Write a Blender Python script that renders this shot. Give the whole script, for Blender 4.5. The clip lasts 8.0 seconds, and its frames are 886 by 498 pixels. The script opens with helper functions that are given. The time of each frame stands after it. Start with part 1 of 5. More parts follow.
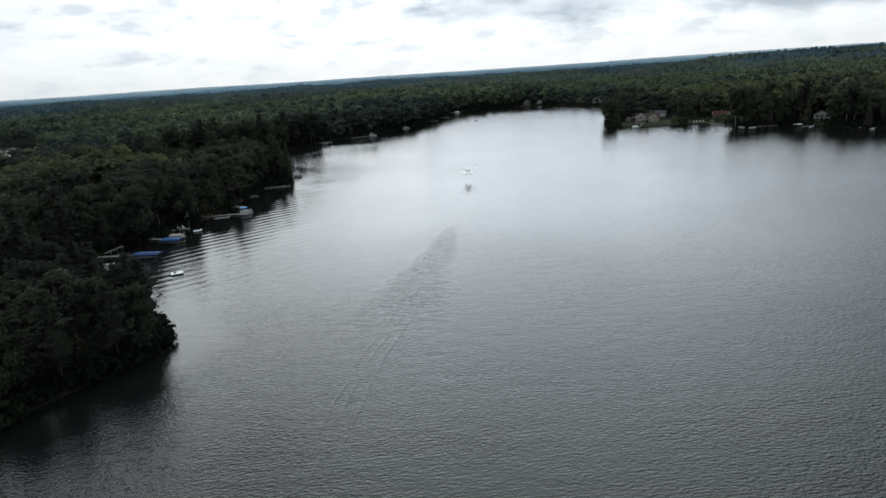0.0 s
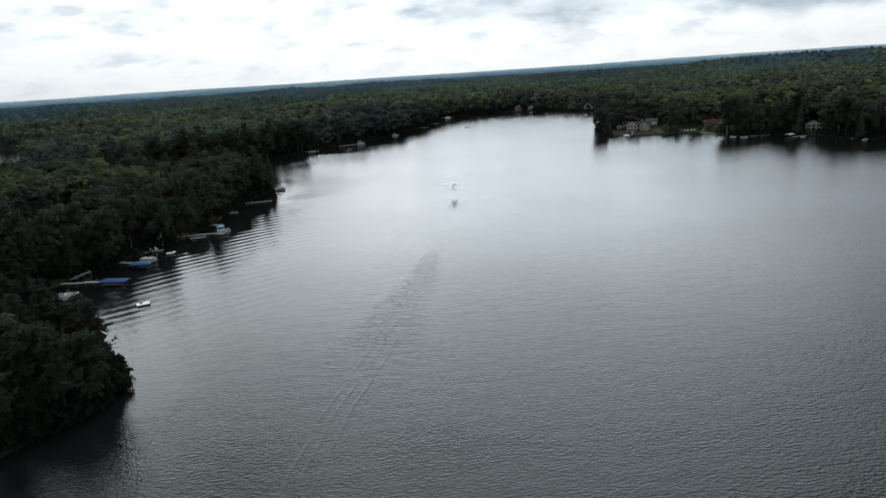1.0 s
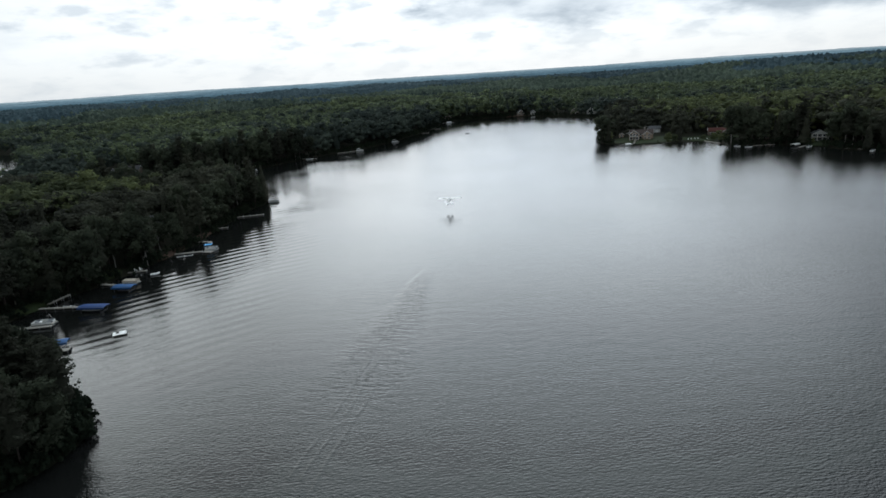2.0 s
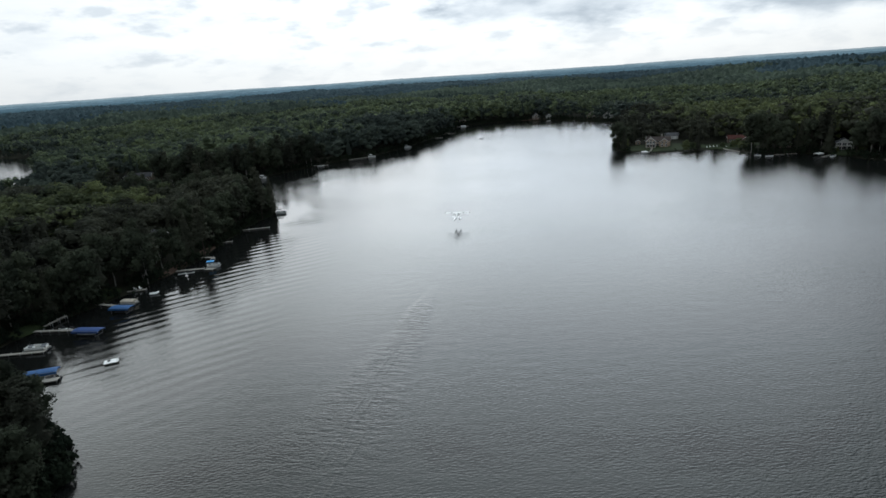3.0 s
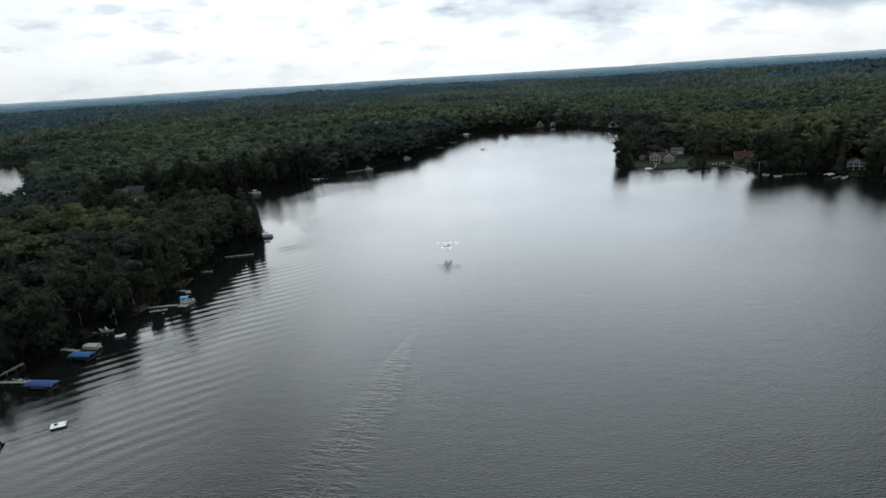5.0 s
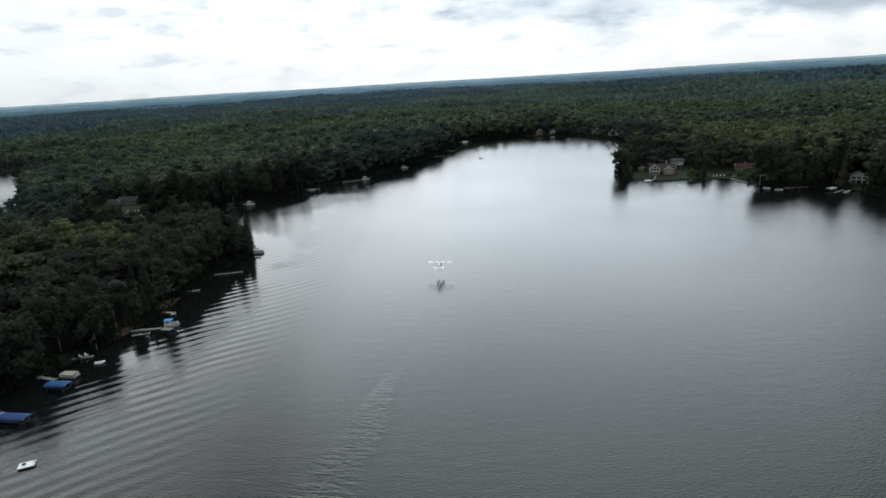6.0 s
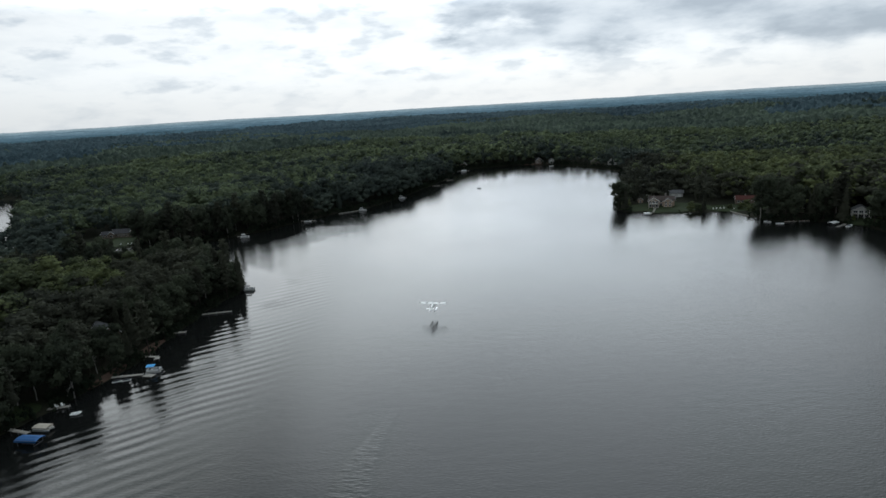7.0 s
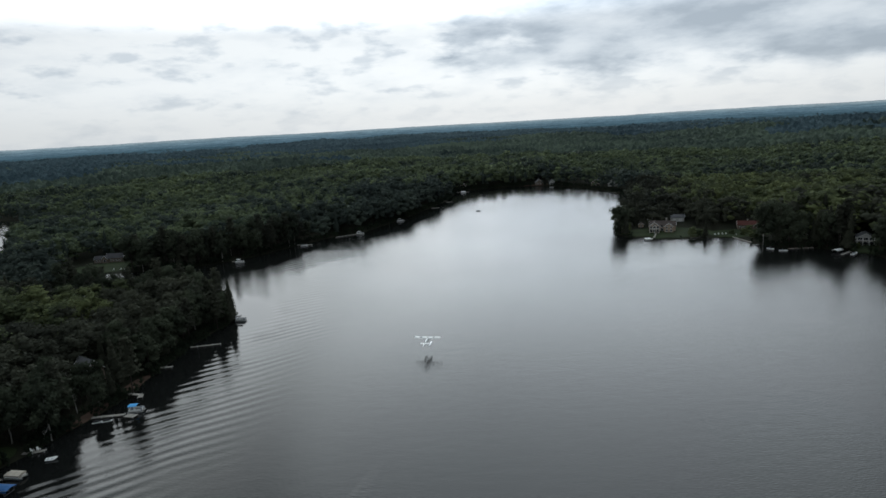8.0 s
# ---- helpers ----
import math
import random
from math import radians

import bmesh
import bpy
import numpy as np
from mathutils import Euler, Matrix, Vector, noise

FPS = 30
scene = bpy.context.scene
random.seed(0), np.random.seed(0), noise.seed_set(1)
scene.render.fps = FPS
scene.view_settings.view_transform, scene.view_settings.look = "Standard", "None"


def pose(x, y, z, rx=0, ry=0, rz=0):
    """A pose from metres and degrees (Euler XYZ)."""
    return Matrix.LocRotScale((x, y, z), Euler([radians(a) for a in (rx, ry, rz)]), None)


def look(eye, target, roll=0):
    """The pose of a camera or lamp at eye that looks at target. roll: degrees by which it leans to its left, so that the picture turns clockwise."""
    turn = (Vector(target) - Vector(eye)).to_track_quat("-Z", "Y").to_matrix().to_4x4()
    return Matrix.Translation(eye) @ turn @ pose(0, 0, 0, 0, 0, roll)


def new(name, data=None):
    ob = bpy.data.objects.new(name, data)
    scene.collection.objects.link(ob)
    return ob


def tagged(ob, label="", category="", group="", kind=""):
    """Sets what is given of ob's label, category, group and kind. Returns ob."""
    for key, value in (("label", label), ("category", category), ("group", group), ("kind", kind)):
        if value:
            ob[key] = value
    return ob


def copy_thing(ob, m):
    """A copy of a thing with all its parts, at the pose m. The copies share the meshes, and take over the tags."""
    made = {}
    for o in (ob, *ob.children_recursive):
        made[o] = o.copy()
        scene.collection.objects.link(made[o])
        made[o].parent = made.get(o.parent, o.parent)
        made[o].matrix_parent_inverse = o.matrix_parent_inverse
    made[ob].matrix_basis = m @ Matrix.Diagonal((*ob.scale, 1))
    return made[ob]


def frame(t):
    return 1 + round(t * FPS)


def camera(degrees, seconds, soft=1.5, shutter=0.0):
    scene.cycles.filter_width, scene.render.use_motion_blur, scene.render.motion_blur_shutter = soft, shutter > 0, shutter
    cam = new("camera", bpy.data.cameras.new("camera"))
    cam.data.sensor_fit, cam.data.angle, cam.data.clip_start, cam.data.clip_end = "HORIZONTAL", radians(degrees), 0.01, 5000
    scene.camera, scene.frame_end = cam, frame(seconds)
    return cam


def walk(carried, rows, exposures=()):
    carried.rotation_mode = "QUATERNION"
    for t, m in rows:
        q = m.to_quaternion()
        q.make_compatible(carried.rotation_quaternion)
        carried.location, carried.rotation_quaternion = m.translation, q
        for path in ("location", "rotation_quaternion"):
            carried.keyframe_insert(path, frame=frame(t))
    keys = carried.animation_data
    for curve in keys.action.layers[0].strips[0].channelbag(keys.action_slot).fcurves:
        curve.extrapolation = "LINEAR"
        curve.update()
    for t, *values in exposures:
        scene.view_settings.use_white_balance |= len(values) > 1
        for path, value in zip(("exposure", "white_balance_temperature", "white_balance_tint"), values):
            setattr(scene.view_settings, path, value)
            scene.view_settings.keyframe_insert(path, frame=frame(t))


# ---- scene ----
cam = camera(73.0, 8.0)
PATH = [
    (0.0, (-14.84, -18.84, 49.51), (-25.87, 172.92, -6.24), -3.76),
    (0.5, (-12.96, -14.17, 51.94), (-21.87, 177.70, -3.82), -3.71),
    (1.0, (-11.03, -9.63, 54.38), (-19.95, 182.31, -1.12), -3.72),
    (1.2, (-10.25, -7.85, 55.35), (-19.11, 184.09, -0.15), -3.60),
    (2.3, (-5.90, 1.64, 60.72), (-18.05, 193.49, 5.52), -3.77),
    (2.5, (-5.11, 3.32, 61.70), (-19.91, 195.00, 6.57), -3.76),
    (3.0, (-3.13, 7.45, 64.13), (-18.86, 199.04, 8.96), -3.74),
    (3.5, (-1.18, 11.50, 66.56), (-17.61, 203.02, 11.33), -3.67),
    (4.0, (0.72, 15.50, 68.97), (-16.22, 206.93, 13.61), -3.62),
    (4.5, (2.57, 19.44, 71.37), (-14.93, 210.81, 15.94), -3.56),
    (4.7, (3.30, 21.00, 72.32), (-14.51, 212.35, 16.91), -3.53),
    (5.8, (7.02, 29.53, 77.51), (-11.82, 220.91, 22.56), -3.38),
    (6.0, (7.64, 31.07, 78.44), (-11.02, 222.63, 24.05), -3.36),
    (6.5, (9.12, 34.92, 80.75), (-9.30, 227.54, 30.15), -3.35),
    (7.0, (10.47, 38.78, 83.02), (-8.34, 232.35, 36.38), -3.33),
    (7.5, (11.67, 42.65, 85.27), (-7.41, 237.12, 42.65), -3.27),
    (8.0, (12.71, 46.55, 87.47), (-6.38, 241.32, 46.27), -3.24),
]
walk(cam, [(t, look(eye, target, roll)) for t, eye, target, roll in PATH], exposures=[(0.0, 0.09), (3.5, 0.08), (6.0, 0.13), (8.0, -0.15)])

# ---- sky and sun: broken overcast, the sun veiled in the north ----
SUN_AZ, SUN_EL = radians(8), radians(35)       # from +y towards +x
BRIGHT_AZ = radians(-38)                           # the middle of the bright patch added higher up
SUN_DIR = Vector((math.sin(SUN_AZ) * math.cos(SUN_EL), math.cos(SUN_AZ) * math.cos(SUN_EL), math.sin(SUN_EL)))


class Nodes:
    """Small shorthand for building node trees."""

    def __init__(self, tree):
        self.tree = tree
        tree.nodes.clear()

    def add(self, kind, **values):
        node = self.tree.nodes.new(kind)
        for key, value in values.items():
            setattr(node, key, value)
        return node

    def join(self, a, b):
        self.tree.links.new(a, b)

    def put(self, value, socket):
        if isinstance(value, bpy.types.NodeSocket):
            self.join(value, socket)
        else:
            socket.default_value = value

    def math(self, operation, a, b=0.0, c=0.0, clamp=False):
        node = self.add("ShaderNodeMath", operation=operation, use_clamp=clamp)
        for value, socket in zip((a, b, c), node.inputs):
            self.put(value, socket)
        return node.outputs[0]

    def vec(self, operation, a, b=(0, 0, 0)):
        node = self.add("ShaderNodeVectorMath", operation=operation)
        self.put(a, node.inputs[0])
        self.put(b, node.inputs[1])
        return node.outputs["Value"] if operation in ("DOT_PRODUCT", "LENGTH", "DISTANCE") else node.outputs["Vector"]

    def noise(self, vector, scale, detail=3.0, rough=0.5, distortion=0.0):
        node = self.add("ShaderNodeTexNoise")
        self.put(vector, node.inputs["Vector"])
        for key, value in (("Scale", scale), ("Detail", detail), ("Roughness", rough), ("Distortion", distortion)):
            node.inputs[key].default_value = value
        return node.outputs["Fac"]

    def ramp(self, fac, *stops):
        node = self.add("ShaderNodeValToRGB")
        self.put(fac, node.inputs["Fac"])
        while len(node.color_ramp.elements) < len(stops):
            node.color_ramp.elements.new(0.5)
        for element, (place, color) in zip(node.color_ramp.elements, stops):
            element.position, element.color = place, (*color, 1)
        return node.outputs["Color"]

    def range(self, value, a, b, c=0.0, d=1.0, smooth=True):
        node = self.add("ShaderNodeMapRange", interpolation_type="SMOOTHSTEP" if smooth else "LINEAR")
        for given, key in zip((value, a, b, c, d), ("Value", "From Min", "From Max", "To Min", "To Max")):
            self.put(given, node.inputs[key])
        return node.outputs["Result"]

    def mix(self, fac, a, b, blend="MIX"):
        node = self.add("ShaderNodeMix", data_type="RGBA", blend_type=blend)
        self.put(fac, node.inputs[0])
        for value, socket in ((a, node.inputs[6]), (b, node.inputs[7])):
            self.put(value if isinstance(value, bpy.types.NodeSocket) or len(value) == 4 else (*value, 1), socket)
        return node.outputs[2]

    def mixv(self, fac, a, b):
        return self.math("ADD", self.math("MULTIPLY", a, self.math("SUBTRACT", 1.0, fac)), self.math("MULTIPLY", b, fac))


world = bpy.data.worlds.new("sky")
scene.world = world
world.use_nodes = True
n = Nodes(world.node_tree)
way = n.add("ShaderNodeTexCoord").outputs["Generated"]
axes = n.add("ShaderNodeSeparateXYZ")
n.join(way, axes.inputs[0])
up = n.math("MAXIMUM", axes.outputs["Z"], 0.0)

puffs = n.noise(n.vec("MULTIPLY", way, (1, 1, 3.0)), 13.0, 5.0, 0.52, 0.0)                 # single small clouds
heaps = n.noise(n.vec("MULTIPLY", way, (1, 1, 3.0)), 5.5, 6.0, 0.55, 0.0)  # broad heaps in the bank
veils = n.noise(n.vec("MULTIPLY", way, (1, 1, 3.4)), 11.0, 5.0, 0.6)
edge = n.math("ADD", up, n.math("MULTIPLY", n.math("SUBTRACT", heaps, 0.5), 0.10))
bank = n.math("MULTIPLY", n.range(edge, 0.052, 0.082), n.range(n.math("ADD", axes.outputs["X"], n.math("MULTIPLY", n.math("SUBTRACT", puffs, 0.5), 0.5)), -0.14, 0.02))      # a heavier bank of cloud to the north-east
small = n.math("MULTIPLY", n.range(puffs, 0.51, 0.68), n.range(up, 0.01, 0.07, 0.14, 0.44))
heavy = n.math("MULTIPLY", n.math("MULTIPLY", n.range(heaps, 0.30, 0.62, 0.42, 1.0), n.range(puffs, 0.3, 0.7, 0.72, 1.15, smooth=False)), bank)
shade = n.math("MAXIMUM", small, heavy)
shade = n.math("MINIMUM", n.math("ADD", shade, n.range(veils, 0.42, 0.75, 0.0, 0.18)), 1.0)
shade = n.math("MULTIPLY", shade, n.range(up, 0.20, 0.34, 1.0, 0.30))       # the deck thins out higher up
to_sun = n.math("MAXIMUM", n.vec("DOT_PRODUCT", way, tuple(SUN_DIR)), 0.0)
halo = n.math("MULTIPLY", n.math("POWER", to_sun, 15.0), n.range(up, 0.17, 0.34))
glow = n.math("POWER", n.math("MAXIMUM", axes.outputs["Y"], 0.0), 1.6)
white = n.math("MULTIPLY", n.math("ADD", 0.68, n.math("MULTIPLY", glow, 0.43)), n.range(up, 0.0, 0.08, 0.84, 1.0))
white = n.math("MULTIPLY", white, n.math("MULTIPLY", n.range(up, 0.17, 0.34, 1.0, 0.72), n.range(up, 0.42, 0.58, 1.0, 0.80)))
level_way = n.vec("NORMALIZE", n.vec("MULTIPLY", way, (1, 1, 0)))


def toward(azimuth, power):
    return n.math("POWER", n.math("MAXIMUM", n.vec("DOT_PRODUCT", level_way, (math.sin(azimuth), math.cos(azimuth), 0.0)), 0.0), power)


low_band = n.math("MULTIPLY", n.range(up, 0.14, 0.20), n.range(up, 0.24, 0.54, 1.0, 0.05))
high_band = n.math("MULTIPLY", n.range(up, 0.24, 0.36), n.range(up, 0.50, 0.75, 1.0, 0.10))
white = n.math("ADD", white, n.math("MULTIPLY", n.math("MULTIPLY", toward(radians(-7), 2.1), low_band), 1.42))        # a brighter band added below the sun to light the lake
white = n.math("ADD", white, n.math("MULTIPLY", n.math("MULTIPLY", toward(BRIGHT_AZ, 8.0), high_band), 1.5))         # and an unseen bright patch in the north-west, added for the water
white = n.math("ADD", white, n.math("MULTIPLY", halo, 1.45))     # the veiled sun
white = n.math("MULTIPLY", white, n.range(up, 0.66, 0.90, 1.0, 1.85))       # unseen sky overhead, brightened to light the treetops
grey = n.math("MULTIPLY", white, 0.50)
bright = n.mixv(shade, white, grey)
tone = n.mix(shade, (0.95, 1.0, 1.03), (0.82, 0.97, 1.13))
tone = n.mix(n.range(up, 0.22, 0.55), tone, (0.85, 1.0, 1.09))       # bluer overhead, where the cloud is thin
tone = n.mix(halo, tone, (0.87, 1.0, 1.09))
tone = n.mix(n.math("MULTIPLY", toward(BRIGHT_AZ, 8.0), high_band), tone, (0.92, 1.0, 1.02))
scaled = n.add("ShaderNodeVectorMath", operation="SCALE")
n.join(tone, scaled.inputs[0])
n.join(bright, scaled.inputs["Scale"])
sky = n.add("ShaderNodeTexSky", sky_type="NISHITA", sun_disc=False, sun_elevation=SUN_EL, sun_rotation=SUN_AZ)
clear = n.add("ShaderNodeBackground")
n.join(sky.outputs[0], clear.inputs["Color"])
clear.inputs["Strength"].default_value = 0.10
veil = n.add("ShaderNodeBackground")
n.join(scaled.outputs[0], veil.inputs["Color"])
veil.inputs["Strength"].default_value = 1.0
cover = n.add("ShaderNodeMixShader")
cover.inputs[0].default_value = 0.96
n.join(clear.outputs[0], cover.inputs[1])
n.join(veil.outputs[0], cover.inputs[2])
n.join(cover.outputs[0], n.add("ShaderNodeOutputWorld").inputs["Surface"])

sun = bpy.data.lights.new("sun", "SUN")
sun.energy, sun.angle, sun.color = 0.56, radians(52), (0.92, 0.99, 1.04)
new("sun", sun).matrix_world = look(SUN_DIR * 100, (0, 0, 0))

# ---- materials ----


def material(name):
    m = bpy.data.materials.new(name)
    m.use_nodes = True
    return m, Nodes(m.node_tree)


def finish(n, color, rough=0.8, metal=0.0, bump=None, strength=0.3, distance=0.02, specular=0.5):
    b = n.add("ShaderNodeBsdfPrincipled")
    n.put(color if isinstance(color, bpy.types.NodeSocket) else (*color, 1), b.inputs["Base Color"])
    n.put(rough, b.inputs["Roughness"])
    b.inputs["Metallic"].default_value = metal
    b.inputs["Specular IOR Level"].default_value = specular
    if bump is not None:
        k = n.add("ShaderNodeBump")
        n.join(bump, k.inputs["Height"])
        k.inputs["Strength"].default_value, k.inputs["Distance"].default_value = strength, distance
        n.join(k.outputs[0], b.inputs["Normal"])
    n.join(b.outputs[0], n.add("ShaderNodeOutputMaterial").inputs["Surface"])
    return b


def surface(name, color, rough=0.75, spread=0.25, grain=6.0, patch=0.5, metal=0.0, bump=0.25):
    """A plain stuff with grain and larger stains, at real size."""
    m, n = material(name)
    where = n.add("ShaderNodeNewGeometry").outputs["Position"]
    fine, wide = n.noise(where, grain, 4), n.noise(where, patch, 3)
    t = n.math("ADD", n.math("MULTIPLY", fine, 0.5), n.math("MULTIPLY", wide, 0.5))
    dark = tuple(c * (1 - spread) for c in color)
    pale = tuple(min(1, c * (1 + spread)) for c in color)
    finish(n, n.ramp(t, (0.3, dark), (0.7, pale)), n.range(fine, 0.3, 0.7, rough - 0.08, min(1, rough + 0.08)), metal, fine, bump, specular=0.15 if rough >= 0.8 else 0.5)
    return m


def foliage(name, dark, pale, rough=0.85, stand=0.62, size=0.011):
    """Leaves: one hue a tree, a shade a clump, and a fine leafy grain."""
    m, n = material(name)
    geo = n.add("ShaderNodeNewGeometry")
    where = geo.outputs["Position"]
    flatten = n.vec("MULTIPLY", where, (1, 1, 0))
    cell = n.add("ShaderNodeTexVoronoi", voronoi_dimensions="3D")
    n.join(flatten, cell.inputs["Vector"])
    cell.inputs["Scale"].default_value = 0.13
    pick = n.add("ShaderNodeSeparateXYZ")
    n.join(cell.outputs["Color"], pick.inputs[0])
    wide, fine = n.noise(flatten, size, 4, 0.6), n.noise(where, 1.6, 4, 0.65)
    wide = n.range(wide, 0.3, 0.7, 0.0, 1.0, smooth=False)
    t = n.math("ADD", n.math("MULTIPLY", n.math("POWER", pick.outputs[0], 1.5), 0.34), n.math("MULTIPLY", geo.outputs["Random Per Island"], 0.13))
    t = n.math("ADD", t, n.math("ADD", n.math("MULTIPLY", wide, stand), n.math("MULTIPLY", n.math("SUBTRACT", fine, 0.5), 0.42)))
    tint = n.ramp(t, (0.15, dark), (0.55, tuple((a + b) / 2 for a, b in zip(dark, pale))), (0.9, pale))
    b = finish(n, tint, rough, 0, fine, 1.0, 0.8, specular=0.05)
    through_leaf = n.add("ShaderNodeBsdfTranslucent")         # light that comes through the leaves
    n.join(tint, through_leaf.inputs["Color"])
    both = n.add("ShaderNodeMixShader")
    both.inputs[0].default_value = 0.30
    n.join(b.outputs[0], both.inputs[1])
    n.join(through_leaf.outputs[0], both.inputs[2])
    n.join(both.outputs[0], next(k for k in m.node_tree.nodes if k.type == "OUTPUT_MATERIAL").inputs["Surface"])
    return m


LEAF = foliage("broad leaves", (0.036, 0.047, 0.037), (0.182, 0.208, 0.090))
# needle colour; on broad trees it stands for the shade of near woods
NEEDLE_AND_SHADE = foliage("needles and shaded leaves", (0.033, 0.036, 0.030), (0.090, 0.095, 0.066))
# leaf colour with some of the blue of haze mixed in
FAR_LEAF = foliage("far woods with slight haze tint", (0.024, 0.038, 0.038), (0.110, 0.145, 0.105), stand=0.85, size=0.0042)
# the next two: paler copies of the nearer tree colours, haze painted in
HAZED_LEAF = foliage("broad leaves paled for haze", (0.048, 0.066, 0.056), (0.196, 0.238, 0.122))
HAZED_DARK = foliage("dark trees paled for haze", (0.038, 0.050, 0.048), (0.095, 0.118, 0.092))
# bluer still: haze over the farthest woods, put into the leaf colour
FAR_HAZE = foliage("far woods tinted for haze", (0.026, 0.048, 0.062), (0.074, 0.116, 0.132), stand=0.85, size=0.0036)
# front broadleaf trees: a darker copy of the leaves, their shade painted in
SHADED_LEAF = foliage("shade-darkened broad leaves", (0.028, 0.035, 0.027), (0.088, 0.102, 0.066))
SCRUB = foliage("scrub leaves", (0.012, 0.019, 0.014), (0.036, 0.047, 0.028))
BARK = surface("bark", (0.05, 0.042, 0.036), 0.9, 0.4, 9, 1.2)
BIRCH = surface("birch bark", (0.30, 0.29, 0.27), 0.8, 0.35, 5, 1.5)

# forest floor with bare earth at the bank
m, n = material("forest floor")
where = n.add("ShaderNodeNewGeometry").outputs["Position"]
fine, wide = n.noise(where, 1.4, 5), n.noise(where, 0.05, 3)
t = n.math("ADD", n.math("MULTIPLY", fine, 0.5), n.math("MULTIPLY", wide, 0.5))
finish(n, n.ramp(t, (0.3, (0.013, 0.015, 0.010)), (0.5, (0.020, 0.021, 0.014)), (0.78, (0.034, 0.029, 0.021))), 0.95, 0, fine, 0.6, 0.2, specular=0.05)
FLOOR = m

m, n = material("mown grass")
where = n.add("ShaderNodeNewGeometry").outputs["Position"]
fine, wide = n.noise(where, 2.2, 5), n.noise(where, 0.11, 3)
t = n.math("ADD", n.math("MULTIPLY", fine, 0.45), n.math("MULTIPLY", wide, 0.55))
finish(n, n.ramp(t, (0.3, (0.016, 0.024, 0.011)), (0.6, (0.030, 0.041, 0.017)), (0.8, (0.048, 0.050, 0.026))), 0.9, 0, fine, 0.5, 0.1, specular=0.1)
GRASS = m

# ---- lake, shore and land forms ----
LAKE = [(-90, 53), (-93, 62), (-86.5, 73), (-80, 82), (-79.5, 92), (-87, 103), (-100, 113), (-122, 124), (-136, 136), (-139, 150), (-136, 165),
        (-129, 183), (-125, 197), (-120, 216), (-118, 232), (-119, 256), (-119.5, 279), (-118, 295), (-115, 306), (-117, 317), (-130, 332),
        (-150, 345), (-185, 353), (-225, 361), (-262, 374), (-286, 394), (-282, 411), (-246, 418), (-208, 425), (-190, 433), (-172, 448), (-152, 478), (-138, 502), (-122, 528), (-103, 537), (-78, 604),
        (-62, 660), (-46, 722), (-41, 800), (-25, 822), (34, 842), (76, 826), (118, 790), (140, 745), (146, 711), (138, 640), (122, 570),
        (102, 512), (97.5, 490), (103, 478), (123, 467), (142, 462), (157, 463), (170, 462), (175, 441), (184, 425), (206, 421), (215, 412),
        (224, 402), (226, 390), (236, 372), (270, 350), (360, 320), (520, 240), (640, 60), (600, -200), (380, -420), (60, -480),
        (-200, -380), (-300, -160), (-220, -20), (-140, 28)]
POND = [(-930, 800), (-640, 740), (-585, 715), (-545, 698), (-470, 606), (-402, 515), (-352, 446), (-330, 418), (-324, 400), (-345, 372), (-430, 350), (-930, 400)]


def signed(poly, x, y):
    """Metres from the edge of a polygon; negative inside."""
    p = np.array(poly, float)
    q = np.roll(p, -1, 0)
    best, inside = np.full(x.shape, 1e9), np.zeros(x.shape, bool)
    for (ax, ay), (bx, by) in zip(p, q):
        dx, dy = bx - ax, by - ay
        t = np.clip(((x - ax) * dx + (y - ay) * dy) / (dx * dx + dy * dy), 0, 1)
        best = np.minimum(best, np.hypot(x - ax - t * dx, y - ay - t * dy))
        cross = (ay > y) != (by > y)
        inside ^= cross & (x < dx * (y - ay) / (dy if dy else 1e-9) + ax)
    return np.where(inside, -best, best)


def wobble(x, y, size, seed):
    """Smooth noise from -1 to 1 with features of that size."""
    u, v = x / size + seed * 17.3, y / size + seed * 5.1
    i, j = np.floor(u), np.floor(v)
    f, g = u - i, v - j
    f, g = f * f * (3 - 2 * f), g * g * (3 - 2 * g)

    def value(a, b):
        s = np.sin(a * 127.1 + b * 311.7 + seed * 74.7) * 43758.5453
        return (s - np.floor(s)) * 2 - 1

    return (value(i, j) * (1 - f) + value(i + 1, j) * f) * (1 - g) + (value(i, j + 1) * (1 - f) + value(i + 1, j + 1) * f) * g


def shore(x, y):
    x, y = np.asarray(x, float), np.asarray(y, float)
    return np.minimum(signed(LAKE, x, y), signed(POND, x, y)) + 1.3 * wobble(x, y, 9, 1)


def ground(x, y):
    """The height of the land; the lake's level is 0."""
    x, y = np.asarray(x, float), np.asarray(y, float)
    d = shore(x, y)
    land = np.maximum(d, 0)
    z = 0.8 * (1 - np.exp(-land / 1.5)) + 4.5 * (1 - np.exp(-land / 70)) + 1.2 * wobble(x, y, 60, 2) * np.clip(land / 60, 0, 1)
    far = np.hypot(x, y)
    rise = np.clip((far - 1000) / 3600, 0, 1)
    z += 30 * rise ** 1.3 + 7 * np.clip(land / 400, 0, 1) * wobble(x, y, 420, 3) + 12 * rise * wobble(x, y, 900, 4)
    z += 26 * np.exp(-(((x - 1050) / 520) ** 2 + ((y - 1500) / 480) ** 2)) + 8 * np.exp(-(((x - 620) / 330) ** 2 + ((y - 1000) / 320) ** 2))
    z += 7.5 * np.exp(-(((x - 570) / 115) ** 2 + ((y - 1480) / 220) ** 2))        # a wooded knoll on the hill's west end
    return np.where(d > 0, z, -np.minimum(3.0, -d * 0.35) - 0.02)


